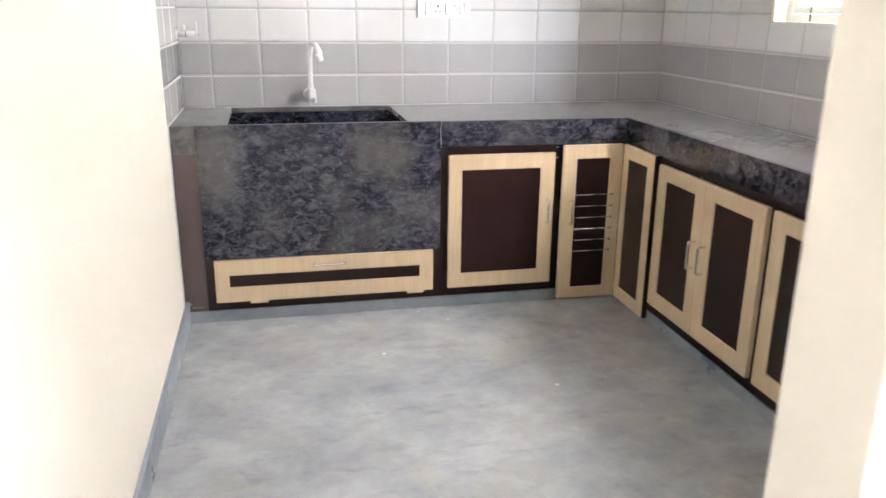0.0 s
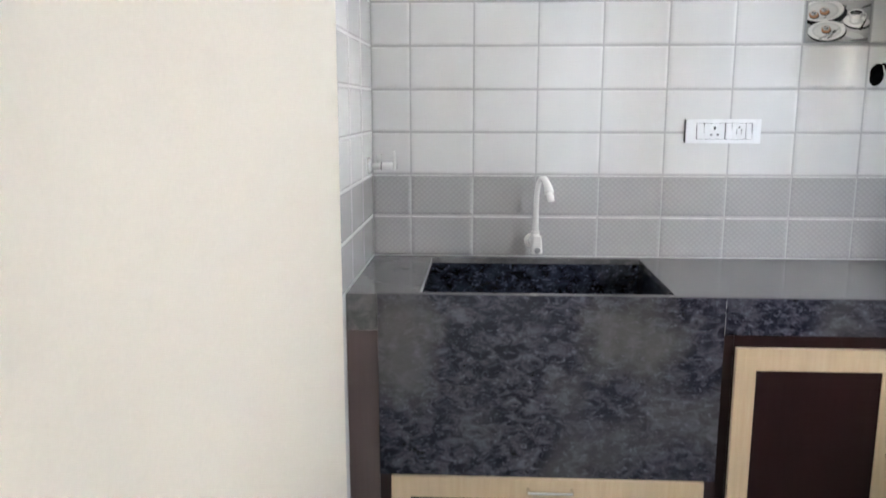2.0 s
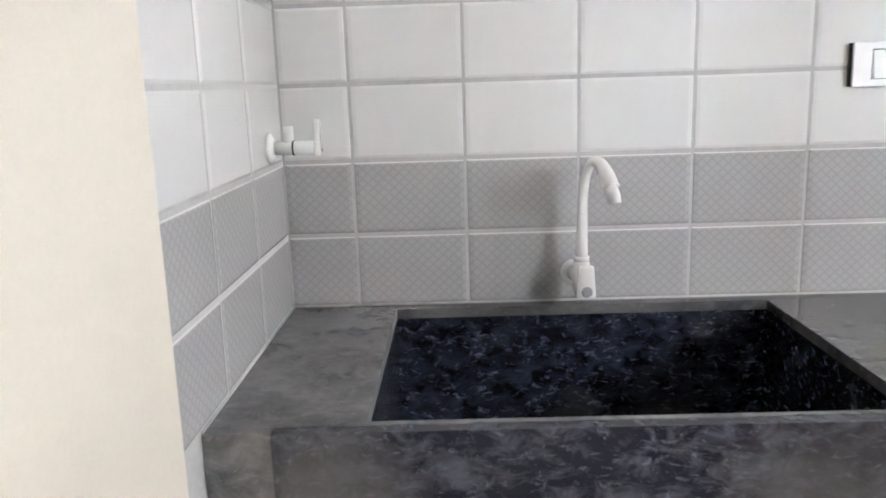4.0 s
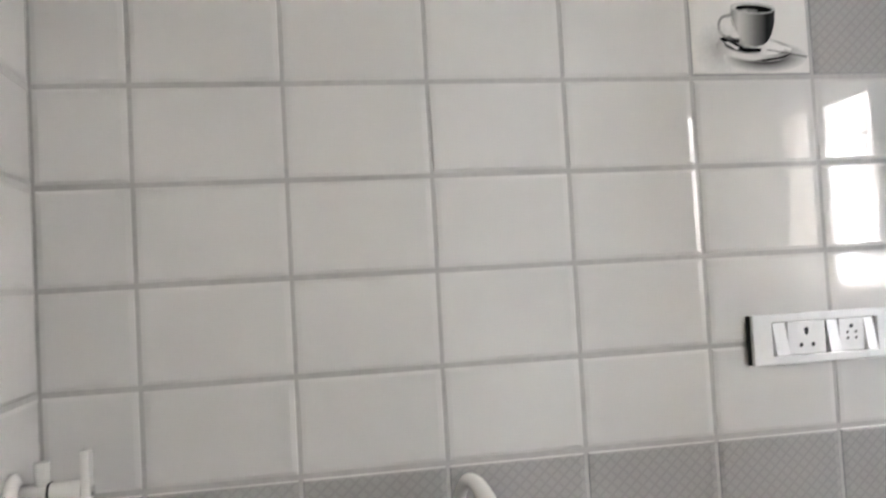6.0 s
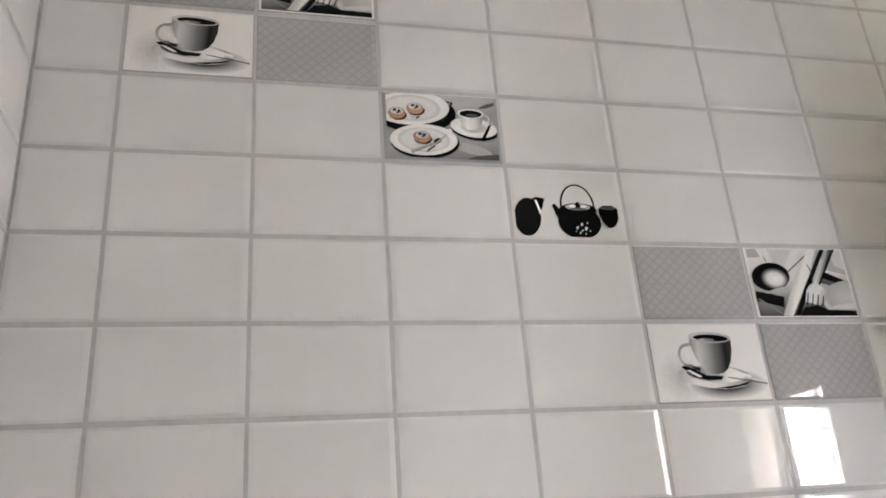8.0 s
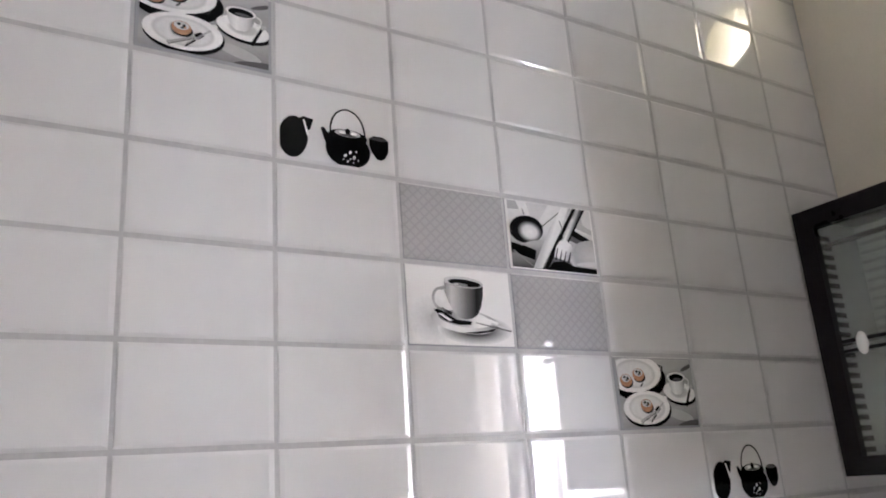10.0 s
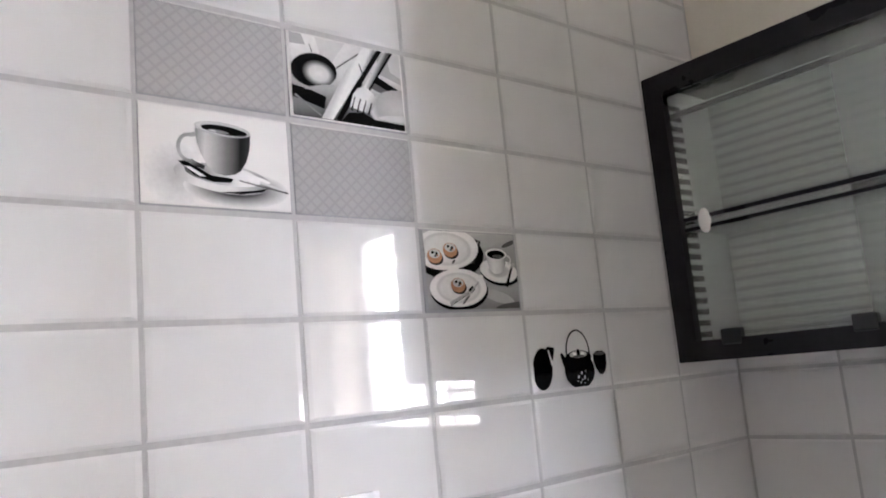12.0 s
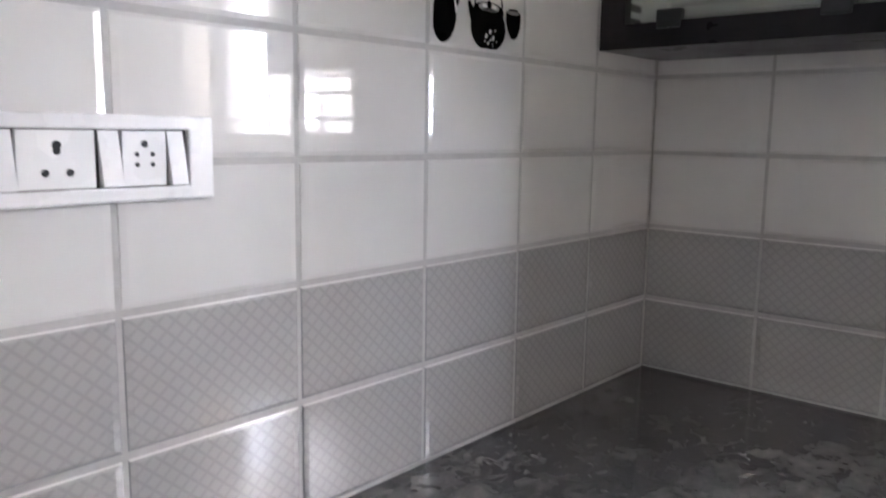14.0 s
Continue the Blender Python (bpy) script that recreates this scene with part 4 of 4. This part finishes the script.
def plates_print():
    s = [(TABLE, [(-0.11, 0.072), (0.11, 0.072), (0.11, -0.072), (-0.11, -0.072)]), (SV, ellipse(0.030, 0.052, 0.040, 0.012, 10)), (SV, ellipse(0.052, -0.045, 0.040, 0.010, -14)), (DK, ellipse(0.085, -0.062, 0.040, 0.006, 6)),
         (DK, ellipse(0.092, 0.050, 0.020, 0.004, 20)), (K, ellipse(-0.046, 0.024, 0.074, 0.040, 5)), (CH, [(0.008, 0.056), (0.024, 0.052), (0.004, 0.012), (-0.008, 0.010)]), (SV, bar(0.018, 0.052, -0.004, 0.014, 0.0010, 0.0010)), (SV, bar(0.012, 0.052, -0.008, 0.018, 0.0008, 0.0008)),
         (CHINA_1, ellipse(-0.056, 0.036, 0.072, 0.036, 4)),
         (K, ellipse(-0.034, -0.035, 0.064, 0.034, 2)), (CHINA_2, ellipse(-0.036, -0.030, 0.063, 0.0325, 2)),
         (K, ellipse(0.062, -0.005, 0.046, 0.0215, -6)), (CHINA_3, ellipse(0.060, 0.0, 0.045, 0.021, -6)),
         (LITTLE_CUP, [(0.032, 0.029), (0.080, 0.029), (0.077, 0.012), (0.070, 0.000), (0.062, -0.005), (0.048, -0.005), (0.040, 0.001), (0.034, 0.014)]),
         (PL, arc_band(0.082, 0.020, 0.007, 0.006, 0.003, -90, 90)),
         (WH, ellipse(0.056, 0.030, 0.0255, 0.0100)), (K, ellipse(0.056, 0.029, 0.0215, 0.0078)), (DK, ellipse(0.058, 0.026, 0.012, 0.003)),
         (K, bar(0.092, 0.008, 0.074, -0.028, 0.0022, 0.0032)), (SV, ellipse(0.094, 0.010, 0.006, 0.004, 40))]
    for u, v in ((-0.084, 0.023), (-0.050, 0.034), (-0.040, -0.026)):
        s += [(CH, ellipse(u + 0.002, v - 0.004, 0.0165, 0.0115, 0, 16)), (TART, ellipse(u, v, 0.0160, 0.0125, 0, 16)), (PL, ellipse(u, v + 0.004, 0.0120, 0.0075, 0, 14)), (K, ellipse(u - 0.004, v + 0.006, 0.0032, 0.0024, 20, 8)), (K, ellipse(u + 0.004, v + 0.004, 0.0028, 0.0030, 0, 8)), (DK, ellipse(u + 0.001, v, 0.003, 0.002, 0, 8)), (TART, ellipse(u + 0.006, v + 0.001, 0.002, 0.002, 0, 6))]
    s += [(DK, ellipse(-0.046, 0.014, 0.005, 0.002, 40)), (SV, bar(-0.062, -0.057, -0.016, -0.036, 0.0022, 0.0016)), (DK, bar(-0.060, -0.060, -0.016, -0.039, 0.0008, 0.0008)), (K, [(-0.020, -0.034), (-0.010, -0.027), (-0.004, -0.033), (-0.014, -0.041)]),
          (SV, bar(-0.032, -0.054, 0.008, -0.018, 0.0018, 0.0014)), (K, bar(-0.034, -0.058, -0.018, -0.044, 0.0010, 0.0012)), (WH, ellipse(0.010, -0.014, 0.008, 0.005, 40))]
    return s


# ---- wall tiles ----
TILES = {}


def tile_mesh(w, h, mat, bevel=True):
    """A glazed tile with sloped edges, face at y = -0.0013, looking along -y."""
    key = (round(w, 4), round(h, 4), mat.name)
    if key not in TILES:
        bm = bmesh.new()
        rings = []
        for du, dv, d in ((0.0018, 0.0020, 0.0028), (0.0022, 0.0026, 0.0018), (0.0034, 0.0050, 0.0006), (0.0042, 0.0066, -0.0002), (0.0080, 0.0082, -0.00075), (0.0118, 0.0092, -0.0013)):
            a, b = w / 2 - min(du, w * 0.3), h / 2 - min(dv, h * 0.3)
            rings.append([bm.verts.new((x, d, z)) for x, z in ((-a, -b), (a, -b), (a, b), (-a, b))])
        for i, (r, s) in enumerate(zip(rings, rings[1:])):
            for k in range(4):
                f = bm.faces.new((r[k], r[(k + 1) % 4], s[(k + 1) % 4], s[k]))
                # top rim kept light, side and bottom rims coloured as if shaded
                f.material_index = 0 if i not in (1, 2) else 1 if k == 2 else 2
        bm.faces.new(rings[-1])
        bmesh.ops.recalc_face_normals(bm, faces=bm.faces)
        TILES[key] = finish("wall_tile", bm, mat)
        # the print stops short of the sloped rim; grey there paints the bevel's shade
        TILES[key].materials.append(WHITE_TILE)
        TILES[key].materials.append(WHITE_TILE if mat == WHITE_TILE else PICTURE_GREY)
    return TILES[key]


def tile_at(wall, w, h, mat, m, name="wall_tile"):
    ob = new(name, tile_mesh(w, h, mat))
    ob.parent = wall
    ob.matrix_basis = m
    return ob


def jitter():
    return (random.uniform(-0.12, 0.12), random.uniform(-0.12, 0.12))


PICS = {(4, 6): "cup", (5, 7): "cutlery", (4, 7): "grey", (5, 6): "grey", (3, 8): "kettle", (2, 9): "plates", (1, 10): "grey", (0, 10): "cup", (0, 11): "grey", (1, 11): "cutlery",
        (6, 5): "plates", (7, 4): "kettle"}
ROWS = int((H - C) / TH) + 1


def column_edges(first, last, start):
    e = [first]
    x = start
    while x < last - 0.01:
        e.append(x)
        x += TW
    return e + [last]


def row_span(j):
    return C + j * TH, min(C + (j + 1) * TH, H)


for i, (a, b) in enumerate(zip(column_edges(0.0, W, X0), column_edges(0.0, W, X0)[1:])):
    for j in range(ROWS):
        za, zb = row_span(j)
        if zb - za < 0.02:
            continue
        pic = PICS.get((i - 1, j), "")
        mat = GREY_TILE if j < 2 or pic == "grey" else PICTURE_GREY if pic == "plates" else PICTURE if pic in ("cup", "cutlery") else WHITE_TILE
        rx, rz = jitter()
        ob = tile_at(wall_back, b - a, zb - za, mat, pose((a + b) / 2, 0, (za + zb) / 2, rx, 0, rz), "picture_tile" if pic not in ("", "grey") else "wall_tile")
        if pic in ("cup", "cutlery", "kettle", "plates"):
            shapes = {"cup": cup_print, "cutlery": cutlery_print, "kettle": kettle_print, "plates": plates_print}[pic]()
            ob["label"] = {"cup": "tile printed with a coffee cup", "cutlery": "tile printed with cutlery", "kettle": "tile printed with a black kettle set", "plates": "tile printed with plates and coffee"}[pic]
            layers(ob, shapes, pic)
ys = [0.0, -0.242, -0.472, -0.676]
for a, b in zip(ys, ys[1:]):
    for j in range(ROWS):
        za, zb = row_span(j)
        if zb - za > 0.02:
            rx, rz = jitter()
            tile_at(wall_left_tiled, a - b, zb - za, GREY_TILE if j < 2 else WHITE_TILE, pose(0, (a + b) / 2, (za + zb) / 2, rx, 0, 90 + rz))
ys = [0.0] + [-0.232 - TW * k for k in range(11)]
for a, b in zip(ys, ys[1:]):
    for j in range(5):
        za, zb = row_span(j)
        if j == 4 and a < -0.9:
            continue
        if j == 4:
            zb = za + 0.10
        if b < WIN[1]:
            zb = min(zb, WIN[2])
        if zb - za > 0.02:
            rx, rz = jitter()
            tile_at(wall_right_tiled if za < 1.2 else box_top, a - b, zb - za, GREY_TILE if j < 2 else WHITE_TILE, pose(W, (a + b) / 2, (za + zb) / 2, rx, 0, -90 + rz))
